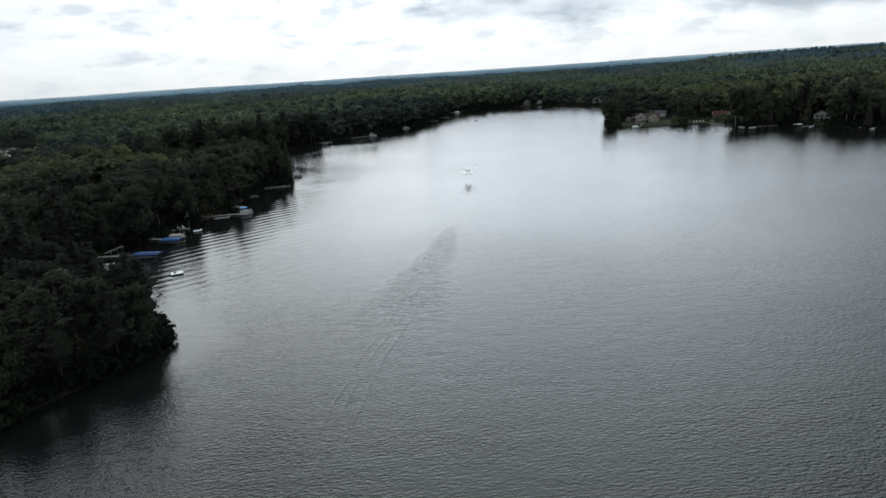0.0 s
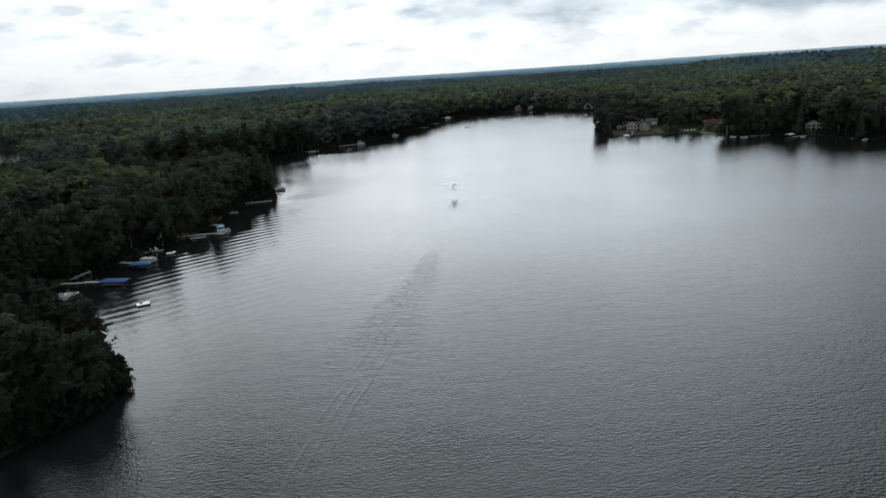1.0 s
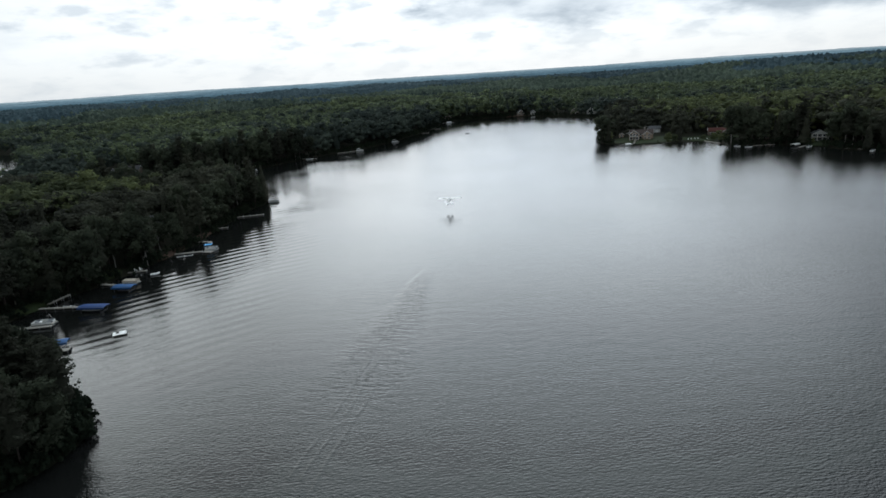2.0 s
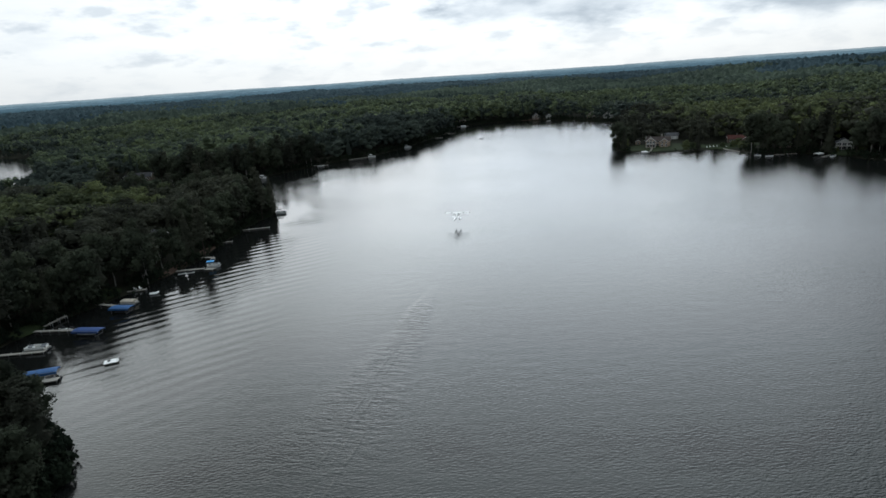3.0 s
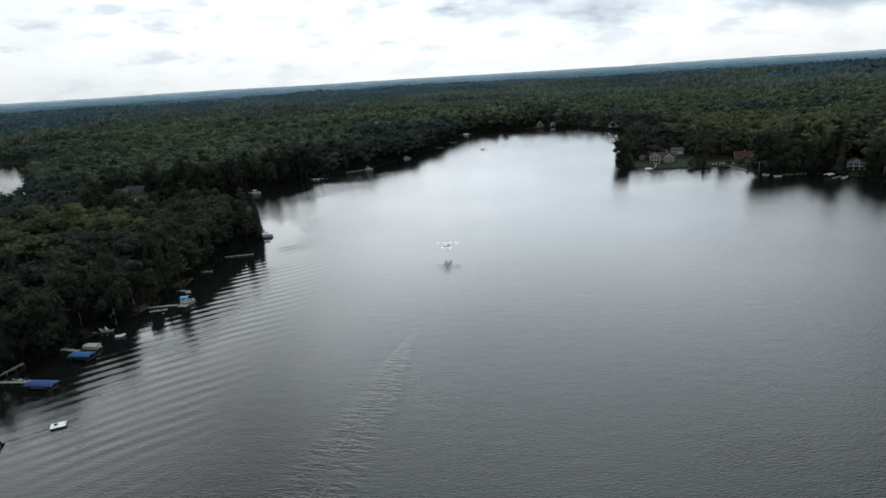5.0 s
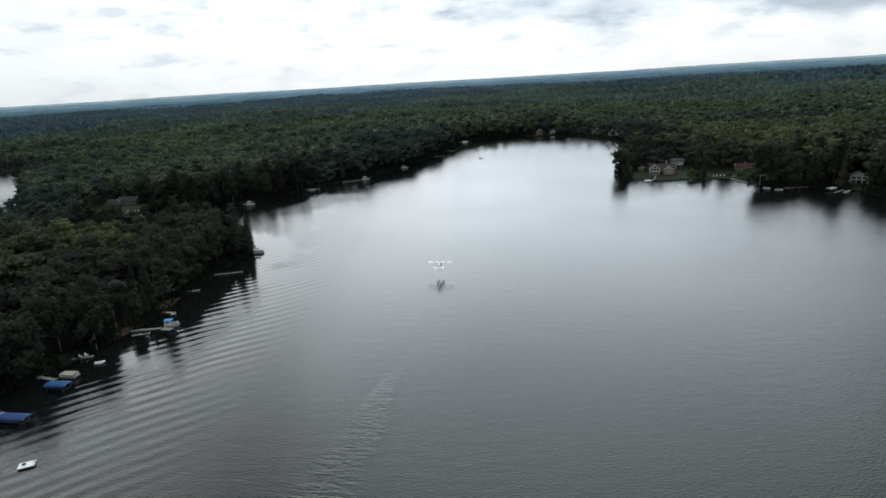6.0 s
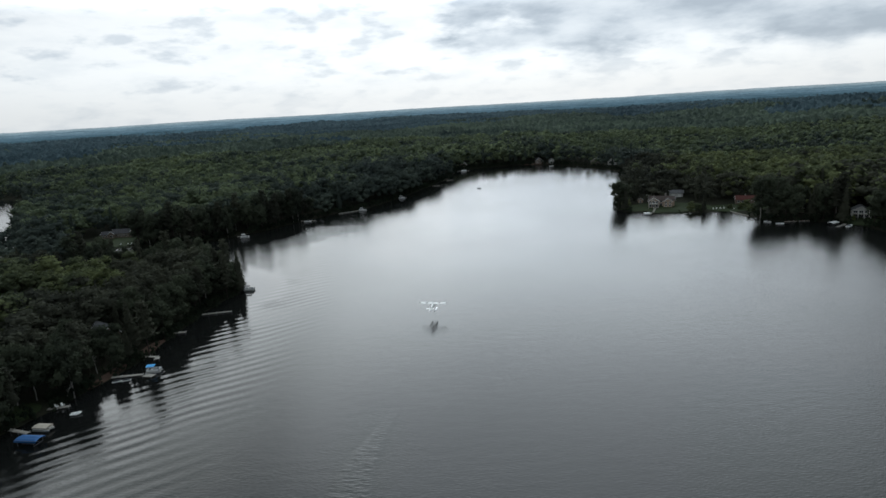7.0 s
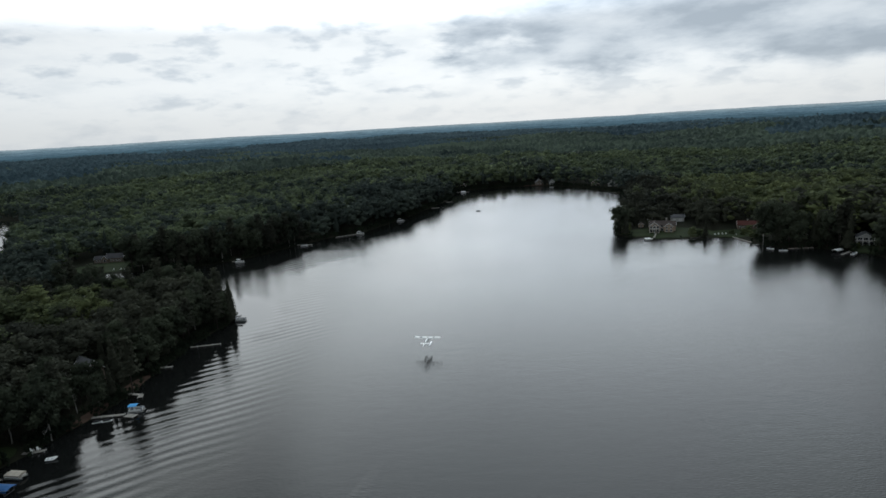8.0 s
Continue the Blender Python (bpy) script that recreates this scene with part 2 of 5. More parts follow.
def raw_mesh(name, verts, faces, mat):
    """A mesh from numpy arrays; faces all have the same number of corners."""
    verts, faces = np.asarray(verts, np.float32), np.asarray(faces, np.int32)
    me = bpy.data.meshes.new(name)
    me.vertices.add(len(verts))
    me.vertices.foreach_set("co", verts.ravel())
    me.loops.add(faces.size)
    me.loops.foreach_set("vertex_index", faces.ravel())
    me.polygons.add(len(faces))
    me.polygons.foreach_set("loop_start", np.arange(0, faces.size, faces.shape[1], dtype=np.int32))
    me.update(calc_edges=True)
    me.materials.append(mat)
    return me


def steps(near, far, cell, grow, reach):
    """Grid lines: even from near to far, then ever wider out to reach."""
    lines = list(np.arange(near, far + cell, cell))
    for end, sign in ((lines[-1], 1), (lines[0], -1)):
        at, size = end, cell
        while abs(at) < reach:
            size *= grow
            at += sign * size
            lines.append(max(-reach, min(reach, at)))
    return np.array(sorted(set(lines)))


def grid_faces(rows, cols):
    i = np.arange(rows * cols).reshape(rows, cols)
    return np.stack([i[:-1, :-1], i[:-1, 1:], i[1:, 1:], i[1:, :-1]], -1).reshape(-1, 4)


xs, ys = steps(-260, 300, 4.6, 1.11, 4950), steps(20, 860, 4.6, 1.11, 4950)
gx, gy = np.meshgrid(xs, ys)
land = new("ground", raw_mesh("ground", np.stack([gx, gy, ground(gx, gy)], -1).reshape(-1, 3), grid_faces(len(ys), len(xs)), FLOOR))
land.data.polygons.foreach_set("use_smooth", np.ones(len(land.data.polygons), bool))
tagged(land, "dark forest floor and low banks round the lake", "ground", kind="structure")

# ---- water ----
m, n = material("lake water")
where = n.add("ShaderNodeNewGeometry").outputs["Position"]


def turned(vector, angle, sx, sy):
    """Coordinates turned by an angle and stretched, in metres along and across."""
    mapping = n.add("ShaderNodeMapping")
    n.join(vector, mapping.inputs["Vector"])
    mapping.vector_type = "TEXTURE"
    mapping.inputs["Rotation"].default_value = (0, 0, radians(angle))
    mapping.inputs["Scale"].default_value = (sx, sy, 1)
    return mapping.outputs[0]


calm = n.noise(where, 0.012, 3, 0.55)                       # cat's paws and calmer lanes
gust = n.range(calm, 0.36, 0.64, 0.86, 1.12)
ripple = n.noise(turned(where, 8, 2.6, 1.0), 2.3, 2, 0.5)
fine = n.noise(turned(where, -24, 1.15, 1.0), 2.7, 2, 0.5)
chop = n.noise(turned(where, 5, 2.2, 1.0), 0.34, 2, 0.5)
height = n.math("ADD", n.math("ADD", n.math("MULTIPLY", ripple, 0.076), n.math("MULTIPLY", fine, 0.044)), n.math("MULTIPLY", chop, 0.06))
apart = n.add("ShaderNodeSeparateXYZ")
n.join(where, apart.inputs[0])
lee = n.range(apart.outputs["Y"], 40.0, 210.0, 1.55, 0.58)          # the far end lies in the lee of the woods
lee = n.mixv(n.range(apart.outputs["X"], 10.0, 110.0), lee, n.range(apart.outputs["Y"], 40.0, 240.0, 1.55, 0.75))       # the eastern side is open to the wind
offing = n.add("ShaderNodeAttribute", attribute_name="offing").outputs["Fac"]
offing = n.math("ADD", offing, n.math("MULTIPLY", n.noise(where, 0.06, 3), 8.0))
offing = n.math("ADD", offing, n.range(apart.outputs["Y"], 104.0, 145.0, 9.0, 0.0))
still = n.range(offing, 20.0, 29.0, n.math("ADD", n.range(apart.outputs["Y"], 540.0, 640.0, 0.22, 0.6), n.range(apart.outputs["Y"], 110.0, 155.0, 0.33, 0.0)), n.range(apart.outputs["X"], -95.0, -40.0, 0.80, 1.0))
lee = n.math("MULTIPLY", lee, n.mixv(n.range(apart.outputs["X"], -20.0, 60.0), still, 1.0))      # calm water under the western banks
height = n.math("MULTIPLY", height, n.math("MULTIPLY", gust, lee))
# long wake swells that run in to the western shore
where_xyz = n.add("ShaderNodeSeparateXYZ")
n.join(where, where_xyz.inputs[0])
px, py = where_xyz.outputs["X"], where_xyz.outputs["Y"]
bend = n.math("MULTIPLY", n.noise(where, 0.02, 1), 9.0)
swell = n.math("SINE", n.math("MULTIPLY", n.math("ADD", n.math("ADD", n.math("MULTIPLY", px, 0.62), n.math("MULTIPLY", py, -0.785)), bend), 2 * math.pi / 4.8))
lane = n.math("MULTIPLY", n.range(px, -98.0, -52.0, 1.0, 0.0), n.range(n.noise(where, 0.03, 2), 0.36, 0.6, 0.15, 1.0))
lane = n.math("MULTIPLY", n.math("MULTIPLY", lane, n.math("ADD", n.range(py, 270.0, 380.0, 1.0, 0.22), n.math("MULTIPLY", n.range(py, 395.0, 430.0), n.range(py, 480.0, 560.0, 1.1, 0.0)))), n.range(py, 95.0, 145.0, 0.25, 1.0))
lane = n.math("MULTIPLY", lane, n.range(offing, 13.0, 30.0, n.range(py, 360.0, 400.0, 0.18, 1.0), 1.0))
height = n.math("ADD", height, n.math("MULTIPLY", n.math("MULTIPLY", swell, lane), 0.066))
# the seaplane's take-off run: a ruffled lane and the thin trails of its floats
ALONG = Vector((20, 146, 0)).normalized()
run = n.math("ADD", n.math("MULTIPLY", px, ALONG.x), n.math("MULTIPLY", py, ALONG.y))
off = n.math("ADD", n.math("ADD", n.math("MULTIPLY", px, ALONG.y), n.math("MULTIPLY", py, -ALONG.x)), 46.2)
off = n.math("ADD", off, n.math("MULTIPLY", n.math("SUBTRACT", n.noise(where, 0.03, 2), 0.5), 6.0))
wide = n.range(run, 95.0, 180.0, 11.0, 1.5, smooth=False)
lane = n.range(n.math("ABSOLUTE", off), n.math("MULTIPLY", wide, 0.5), n.math("MULTIPLY", wide, 1.3), 1.0, 0.0)
fade = n.math("MULTIPLY", n.range(run, 70.0, 110.0), n.range(run, 150.0, 192.0, 1.0, 0.0))
ruffle = n.noise(turned(where, -6, 3.2, 1.0), 0.75, 3, 0.6)
height = n.math("ADD", height, n.math("MULTIPLY", n.math("MULTIPLY", ruffle, n.math("MULTIPLY", lane, fade)), 0.25))
for shift, start, end in ((-3.4, 20, 120), (-1.0, 20, 150), (1.0, 30, 150), (7.5, 60, 95)):
    line = n.range(n.math("ABSOLUTE", n.math("ADD", off, shift)), 0.0, 0.55, 1.0, 0.0)
    some = n.math("MULTIPLY", n.range(run, start, start + 25.0), n.range(run, end - 30.0, end, 1.0, 0.0))
    some = n.math("MULTIPLY", some, n.range(n.noise(where, 0.10, 3), 0.30, 0.52))
    height = n.math("ADD", height, n.math("MULTIPLY", n.math("MULTIPLY", line, some), 0.062))
b = finish(n, (0.007, 0.0075, 0.0072), 0.05, 0, height, 1.0, 1.0)
b.inputs["IOR"].default_value = 1.333
# normals of the open water tilted south, which shortens the reflections
lean = n.mixv(n.range(px, -30.0, 60.0), n.range(offing, 24.0, 60.0), 1.0)
tilt = n.add("ShaderNodeCombineXYZ")
n.join(n.math("MULTIPLY", lean, -0.030), tilt.inputs[1])
n.join(n.vec("NORMALIZE", n.vec("ADD", b.inputs["Normal"].links[0].from_socket, tilt.outputs[0])), b.inputs["Normal"])
WATER = m
sheet = new("water", raw_mesh("water", np.stack([gx, gy, 0 * gx], -1).reshape(-1, 3), grid_faces(len(ys), len(xs)), WATER))
sheet.data.attributes.new("offing", "FLOAT", "POINT").data.foreach_set("value", np.clip(-signed(LAKE, gx, gy), 0, 200).ravel().astype(np.float32))
tagged(sheet, "rippled grey lake water reflecting the cloudy sky", "lake", kind="structure")

# ---- trees ----
rng = np.random.RandomState(7)


def tube(points, radii, sides=6):
    """A tapered tube along a line of points: verts and four-cornered faces."""
    verts, faces = [], []
    for k, (p, r) in enumerate(zip(points, radii)):
        a = Vector(points[min(k + 1, len(points) - 1)]) - Vector(points[max(k - 1, 0)])
        q = a.to_track_quat("Z", "Y")
        for s in range(sides):
            c = q @ Vector((r * math.cos(2 * math.pi * s / sides), r * math.sin(2 * math.pi * s / sides), 0))
            verts.append(tuple(Vector(p) + c))
    for k in range(len(points) - 1):
        for s in range(sides):
            t = (s + 1) % sides
            faces.append((k * sides + s, k * sides + t, (k + 1) * sides + t, (k + 1) * sides + s))
    return verts, faces


def clumps(places, outs, size, rs):
    """Folded leaf sprays, one at each place, that face more or less outwards: verts and triangles."""
    k = len(places)
    outs = outs + rs.normal(0, 0.45, (k, 3))
    outs /= np.linalg.norm(outs, axis=1, keepdims=True) + 1e-9
    side = np.cross(outs, rs.normal(0, 1, (k, 3)))
    side /= np.linalg.norm(side, axis=1, keepdims=True) + 1e-9
    fore = np.cross(outs, side)
    s = (size * rs.uniform(0.65, 1.35, k))[:, None]
    w = s * rs.uniform(0.8, 1.0, (k, 1))
    a, c = places - fore * s * 0.85 - outs * s * 0.2, places + fore * s * 0.85 - outs * s * 0.2
    b, d = places + side * w, places - side * w
    verts = np.stack([a, b, c, d], 1).reshape(-1, 3)
    base = np.arange(k)[:, None] * 4
    return verts, np.concatenate([base + [0, 1, 3], base + [1, 2, 3]], 0)


def crown_lobes(rs, lobes):
    """Centres and radii of the lobes of a broad crown, in parts of the tree's height."""
    t = rs.uniform(0, 2 * np.pi) + np.arange(lobes) * 2.4
    h = np.linspace(0.30, 0.90, lobes) + rs.uniform(-0.05, 0.05, lobes)
    reach = rs.uniform(0.13, 0.20) * np.sqrt(np.clip(1 - ((h - 0.52) / 0.44) ** 2, 0.02, 1)) * rs.uniform(0.5, 1.2, lobes)
    reach[-1] *= 0.3
    return np.stack([np.cos(t) * reach, np.sin(t) * reach, h], 1), rs.uniform(0.065, 0.14, lobes) * (11 / lobes) ** 0.33


def crown_points(kind, count, rs, lobes=13):
    """Places of leaf sprays over a crown of unit height 1 from the ground, and the ways they face."""
    if kind == "broad":
        centre, radius = crown_lobes(np.random.RandomState(rs.randint(1, 9999)) if lobes == 0 else rs, lobes)
        pick = rs.choice(lobes, count, p=radius**2 / (radius**2).sum())
        out = rs.normal(0, 1, (count, 3))
        out[:, 2] = out[:, 2] * 0.8 + 0.35
        out /= np.linalg.norm(out, axis=1, keepdims=True)
        place = centre[pick] + out * radius[pick][:, None] * rs.uniform(0.80, 1.28, (count, 1)) * (1, 1, 0.95)
        return place, out
    if kind == "pine":
        tiers = 15
        h = np.linspace(0.36, 0.97, tiers)
        pick = rs.randint(0, tiers * 4, count)
        level, arm = pick // 4, pick % 4
        turn = np.array([rs.uniform(0, 2 * np.pi) for _ in range(tiers * 4)])[pick]
        length = (np.array([rs.uniform(0.55, 1.15) for _ in range(tiers * 4)])[pick]) * (0.055 + 0.16 * (1 - (h[level] - 0.36) / 0.62) ** 0.8)
        along = rs.uniform(0.25, 1.0, count) ** 0.7
        across = rs.normal(0, 0.024, count)
        x = np.cos(turn) * along * length - np.sin(turn) * across
        y = np.sin(turn) * along * length + np.cos(turn) * across
        z = h[level] + along * length * 0.22 + rs.normal(0, 0.008, count)
        place = np.stack([x, y, z], 1)
        return place, np.stack([np.cos(turn) * 0.45, np.sin(turn) * 0.45, np.full(count, 0.9)], 1)
    h = 1 - rs.uniform(0, 1, count) ** 0.62 * 0.90          # spruce: a ragged cone
    turn = rs.uniform(0, 2 * np.pi, count)
    wave = 0.72 + 0.28 * np.sin(h * 75 + 2 * np.sin(turn * 3))
    r = (0.015 + 0.17 * (1 - h)) * wave * rs.uniform(0.55, 1.08, count)
    place = np.stack([np.cos(turn) * r, np.sin(turn) * r, h], 1)
    return place, np.stack([np.cos(turn) * 0.8, np.sin(turn) * 0.8, np.full(count, 0.45)], 1)


def core(kind, rs, around=7, rings=4, lobes=8):
    """The leafy mass inside a crown, lobe by lobe: verts and four-cornered faces."""
    verts, faces = [], []
    if kind == "broad":
        for c, r in zip(*crown_lobes(rs, lobes)):
            start = len(verts)
            for k in range(rings + 1):
                f = math.pi * (0.06 + 0.74 * k / rings)
                for q in range(around):
                    a = 2 * math.pi * (q + 0.5 * (k % 2)) / around
                    g = r * rs.uniform(0.55, 1.0)
                    verts.append((c[0] + g * math.sin(f) * math.cos(a), c[1] + g * math.sin(f) * math.sin(a), c[2] + 0.95 * g * math.cos(f)))
            faces += [(start + k * around + q, start + (k + 1) * around + q, start + (k + 1) * around + (q + 1) % around, start + k * around + (q + 1) % around)
                      for k in range(rings) for q in range(around)]
            faces += [(start, start + 1, start + 2, start + around - 1)] if around > 3 else []
        return np.array(verts), np.array(faces)
    low, high, wide = {"pine": (0.34, 0.97, 0.125), "spruce": (0.08, 0.99, 0.155)}[kind]
    tiers = rings * 2
    for k in range(tiers + 1):
        f = k / tiers
        r = wide * (1.02 - f) ** 0.85 * (1.15 if k % 2 else 0.62)
        for q in range(around):
            a = 2 * math.pi * (q + 0.5 * (k % 2)) / around
            g = r * rs.uniform(0.7, 1.2)
            verts.append((g * math.cos(a), g * math.sin(a), low + (high - low) * f - (0.02 if k % 2 else 0)))
    faces = [(k * around + q, k * around + (q + 1) % around, (k + 1) * around + (q + 1) % around, (k + 1) * around + q) for k in range(tiers) for q in range(around)]
    return np.array(verts), np.array(faces)


def woodwork(kind, rs, limbs):
    """The trunk with its limbs, for a tree of unit height."""
    lean = rs.uniform(-0.02, 0.02, 2)
    top = 0.80 if kind == "broad" else 0.97
    line = [(lean[0] * f + 0.006 * math.sin(9 * f), lean[1] * f, top * f) for f in np.linspace(0, 1, 6)]
    verts, faces = tube(line, np.linspace(0.0125, 0.003, 6) * (1.2 if kind == "broad" else 1.0), 7)
    for k in range(limbs):
        f = rs.uniform(0.40, 0.9)
        a = rs.uniform(0, 2 * math.pi)
        length = rs.uniform(0.10, 0.19) * (1.15 - f * 0.6)
        lift = 0.75 if kind == "broad" else 0.15
        z = top * f
        line = [(0, 0, z), (math.cos(a) * length * 0.5, math.sin(a) * length * 0.5, z + lift * length * 0.45), (math.cos(a) * length, math.sin(a) * length, z + lift * length)]
        v, q = tube(line, (0.0045, 0.003, 0.001), 4)
        faces += [tuple(i + len(verts) for i in face) for face in q]
        verts += v
    return verts, faces


# the trees of the shore: each one a thing, built once a kind and copied
KINDS = ("broad", "broad", "broad", "pine", "spruce", "broad", "broad", "pine", "spruce")
NAMES = {"broad": "broadleaf_tree", "pine": "pine_tree", "spruce": "spruce_tree"}
LABELS = {"broad": "dark green broadleaf tree with a full rounded crown by the shore", "pine": "tall white pine with layered open boughs on the shore",
          "spruce": "narrow dark conical spruce at the water's edge"}


def leafy(kind, count, size, seed, around, rings, lobes, top=False):
    """A whole crown for a tree of unit height: its mass, drawn in a little, and the sprays that stand out of it, as triangles."""
    v, f = core(kind, np.random.RandomState(seed), around, rings, lobes)
    if kind == "broad":
        v = (v - (0, 0, 0.58)) * 0.93 + (0, 0, 0.58)
    f = np.concatenate([f[:, [0, 1, 2]], f[:, [0, 2, 3]]])
    rs = np.random.RandomState(seed)
    place, out = crown_points(kind, count * (2 if top else 1), rs, lobes)
    if top:
        keep = np.argsort(-(place[:, 2] + rs.uniform(0, 0.35, len(place))))[:count]      # the upper sprays, which face the light
        place, out = place[keep], out[keep]
    w, g = clumps(place, out, size, rs)
    return np.concatenate([v, w]), np.concatenate([f, g + len(v)])


def build_tree(kind, count, size, seed, tall, birch=False):
    rs = np.random.RandomState(seed)
    name = NAMES[kind]
    base = new(name)
    v, f = woodwork(kind, rs, 9)
    trunk = new("trunk", raw_mesh("trunk", np.array(v) * tall, f, BIRCH if birch else BARK))
    v, f = leafy(kind, count, size / tall, seed + 1, 8, 4, 13)
    crown = new("crown", raw_mesh("crown", v * tall, f, SHADED_LEAF if kind == "broad" else NEEDLE_AND_SHADE))
    trunk.parent = crown.parent = base
    return tagged(base, LABELS[kind], "tree", "trees along the shore")


CLEAR = [(146, 470, 9), (160, 467, 7), (174, 466, 11), (180, 455, 8), (118, 488, 15), (130, 480, 17), (140, 494, 12), (152, 478, 9), (146, 464, 7), (150, 519, 8), (133, 529, 6), (168, 474, 9), (182, 470, 11), (190, 483, 16), (199, 474, 7), (196, 462, 5), (152, 506, 6), (147, 503, 8),
         (206, 444, 8), (198, 430, 7), (229, 412, 11), (234, 424, 9), (-270, 448, 17), (-256, 434, 14), (-266, 424, 11), (-246, 426, 8), (-282, 446, 6), (-280, 416, 6), (-141, 242, 8), (-136, 235, 4), (-262, 438, 16), (-250, 424, 10), (-276, 434, 10), (187, 460, 8), (192, 470, 12), (183, 450, 7), (168, 474, 11),
         (-139, 160, 4), (-134, 187, 4), (-130, 192, 4), (-122, 236, 4), (-121, 243, 3), (-124, 213, 3), (-175, 450, 5), (-33, 832, 7), (66, 838, 9), (82, 832, 7), (150, 772, 9), (132, 788, 8)]


def open_ground(x, y):
    bad = np.zeros(np.shape(x), bool)
    for cx, cy, r in CLEAR:
        bad |= np.hypot(x - cx, y - cy) < r
    return bad


def scatter(x0, x1, y0, y1, cell, seed):
    rs = np.random.RandomState(seed)
    x, y = np.meshgrid(np.arange(x0, x1, cell), np.arange(y0, y1, cell))
    x, y = x.ravel() + rs.uniform(-0.42, 0.42, x.size) * cell, y.ravel() + rs.uniform(-0.42, 0.42, y.size) * cell
    return x, y


def stature(x, y):
    """Low trees on the near point, tall old ones along the eastern bank."""
    tall = np.where(y < 118, np.where(y > 92, 0.74, 0.8), np.where((x > 178) & (y > 370) & (y < 500), 1.3, np.where((x > -240) & (x < 100) & (y > 395), 1.22, 1.0)))
    for cx, cy, reach, size in ((-134, 233, 8, 0.62), (-128, 225, 8, 0.62), (-123, 217, 7, 0.62), (178, 455, 12, 0.62), (-121, 311, 12, 0.70), (-200, 335, 28, 0.82)):       # young growth
        tall = np.where(np.hypot(x - cx, y - cy) < reach, size, tall)
    return tall


def in_wedge(x, y):
    return np.abs(np.degrees(np.arctan2(x, y + 50))) < 43


# front rows of trees, nearest the water where the lake bends
fx, fy = scatter(-240, 300, 20, 560, 5.6, 11)
d = shore(fx, fy)
front = (d > 0.4) & (d < 15) & ~open_ground(fx, fy) & (np.abs(np.degrees(np.arctan2(fx, fy + 60))) < 44) & (fx < 240)
fx, fy = fx[front], fy[front]
order = np.argsort(np.hypot(fx + 10, fy + 10))[:296]
fx, fy = fx[order], fy[order]
fz = ground(fx, fy)
protos = {}
for k, (x, y, z) in enumerate(zip(fx, fy, fz)):
    near = math.hypot(x, y) < 190
    kind = int(rng.choice((3, 3, 7, 7, 0, 1, 2, 8))) if y < 118 else int(rng.randint(0, len(KINDS)))       # pines crowd the near point
    key = (kind, near)
    at = pose(x, y, z - 0.15, rng.uniform(-2, 2), rng.uniform(-2, 2), rng.uniform(0, 360))
    grow = rng.uniform(0.72, 1.12) * float(stature(x, y))
    if key not in protos:
        tall = {"broad": 18.5, "pine": 22.0, "spruce": 17.0}[KINDS[kind]]
        protos[key] = build_tree(KINDS[kind], 1700 if near else 800, 0.36 if near else 0.52, 40 + kind * 7 + near, tall, kind == 6)
        protos[key].matrix_basis = at
        protos[key].scale = (grow,) * 3
    else:
        tree = copy_thing(protos[key], at)
        tree.scale = (grow * rng.uniform(0.9, 1.1), grow * rng.uniform(0.9, 1.1), grow)

# spruces that stand out at the tip of the wooded point
spire = next(protos[key] for key in protos if KINDS[key[0]] == "spruce" and key[1])
for x, y, grow in ((-118.0, 313.2, 1.16), (-116.8, 309.0, 0.9), (-124.4, 315.5, 1.18)):
    copy_thing(spire, pose(x, y, float(ground(x, y)) - 0.15, 0, 0, x * 40)).scale = (grow,) * 3

# bare pale birches that lean out of the bank
for x, y, tall, lean, turn, seed in ((-125.5, 198.0, 9.0, 24, 20, 3), (-127.0, 216.0, 11.0, 10, 150, 4), (-133.0, 251.0, 19.0, 6, 60, 5), (-137.0, 226.0, 18.0, 8, 200, 6)):
    bare = new("birch_tree")
    v, f = woodwork("broad", np.random.RandomState(seed), 14)
    for name, cut in (("trunk", 36), ("limbs", None)):
        faces = [q for q in f if (max(q) < 42) == (name == "trunk")]
        used = sorted({k for q in faces for k in q})
        place = {k: i for i, k in enumerate(used)}
        ob = new(name, raw_mesh(name, np.array([v[k] for k in used]) * tall, [[place[k] for k in q] for q in faces], BIRCH))
        ob.parent = bare
    bare.matrix_basis = pose(x, y, float(ground(x, y)) - 0.2, 0, lean, turn)
    tagged(bare, "bare pale birch leaning over the wooded bank", "tree", "bare birches on the bank")


def tree_kit(count, size, seed, tall, kind, around, rings, lobes, spread):
    """A simpler tree for the woods behind, as triangles in metres."""
    v, f = leafy(kind, count, size / tall, seed, around, rings, lobes, True)
    return v * (tall * spread, tall * spread, tall), f


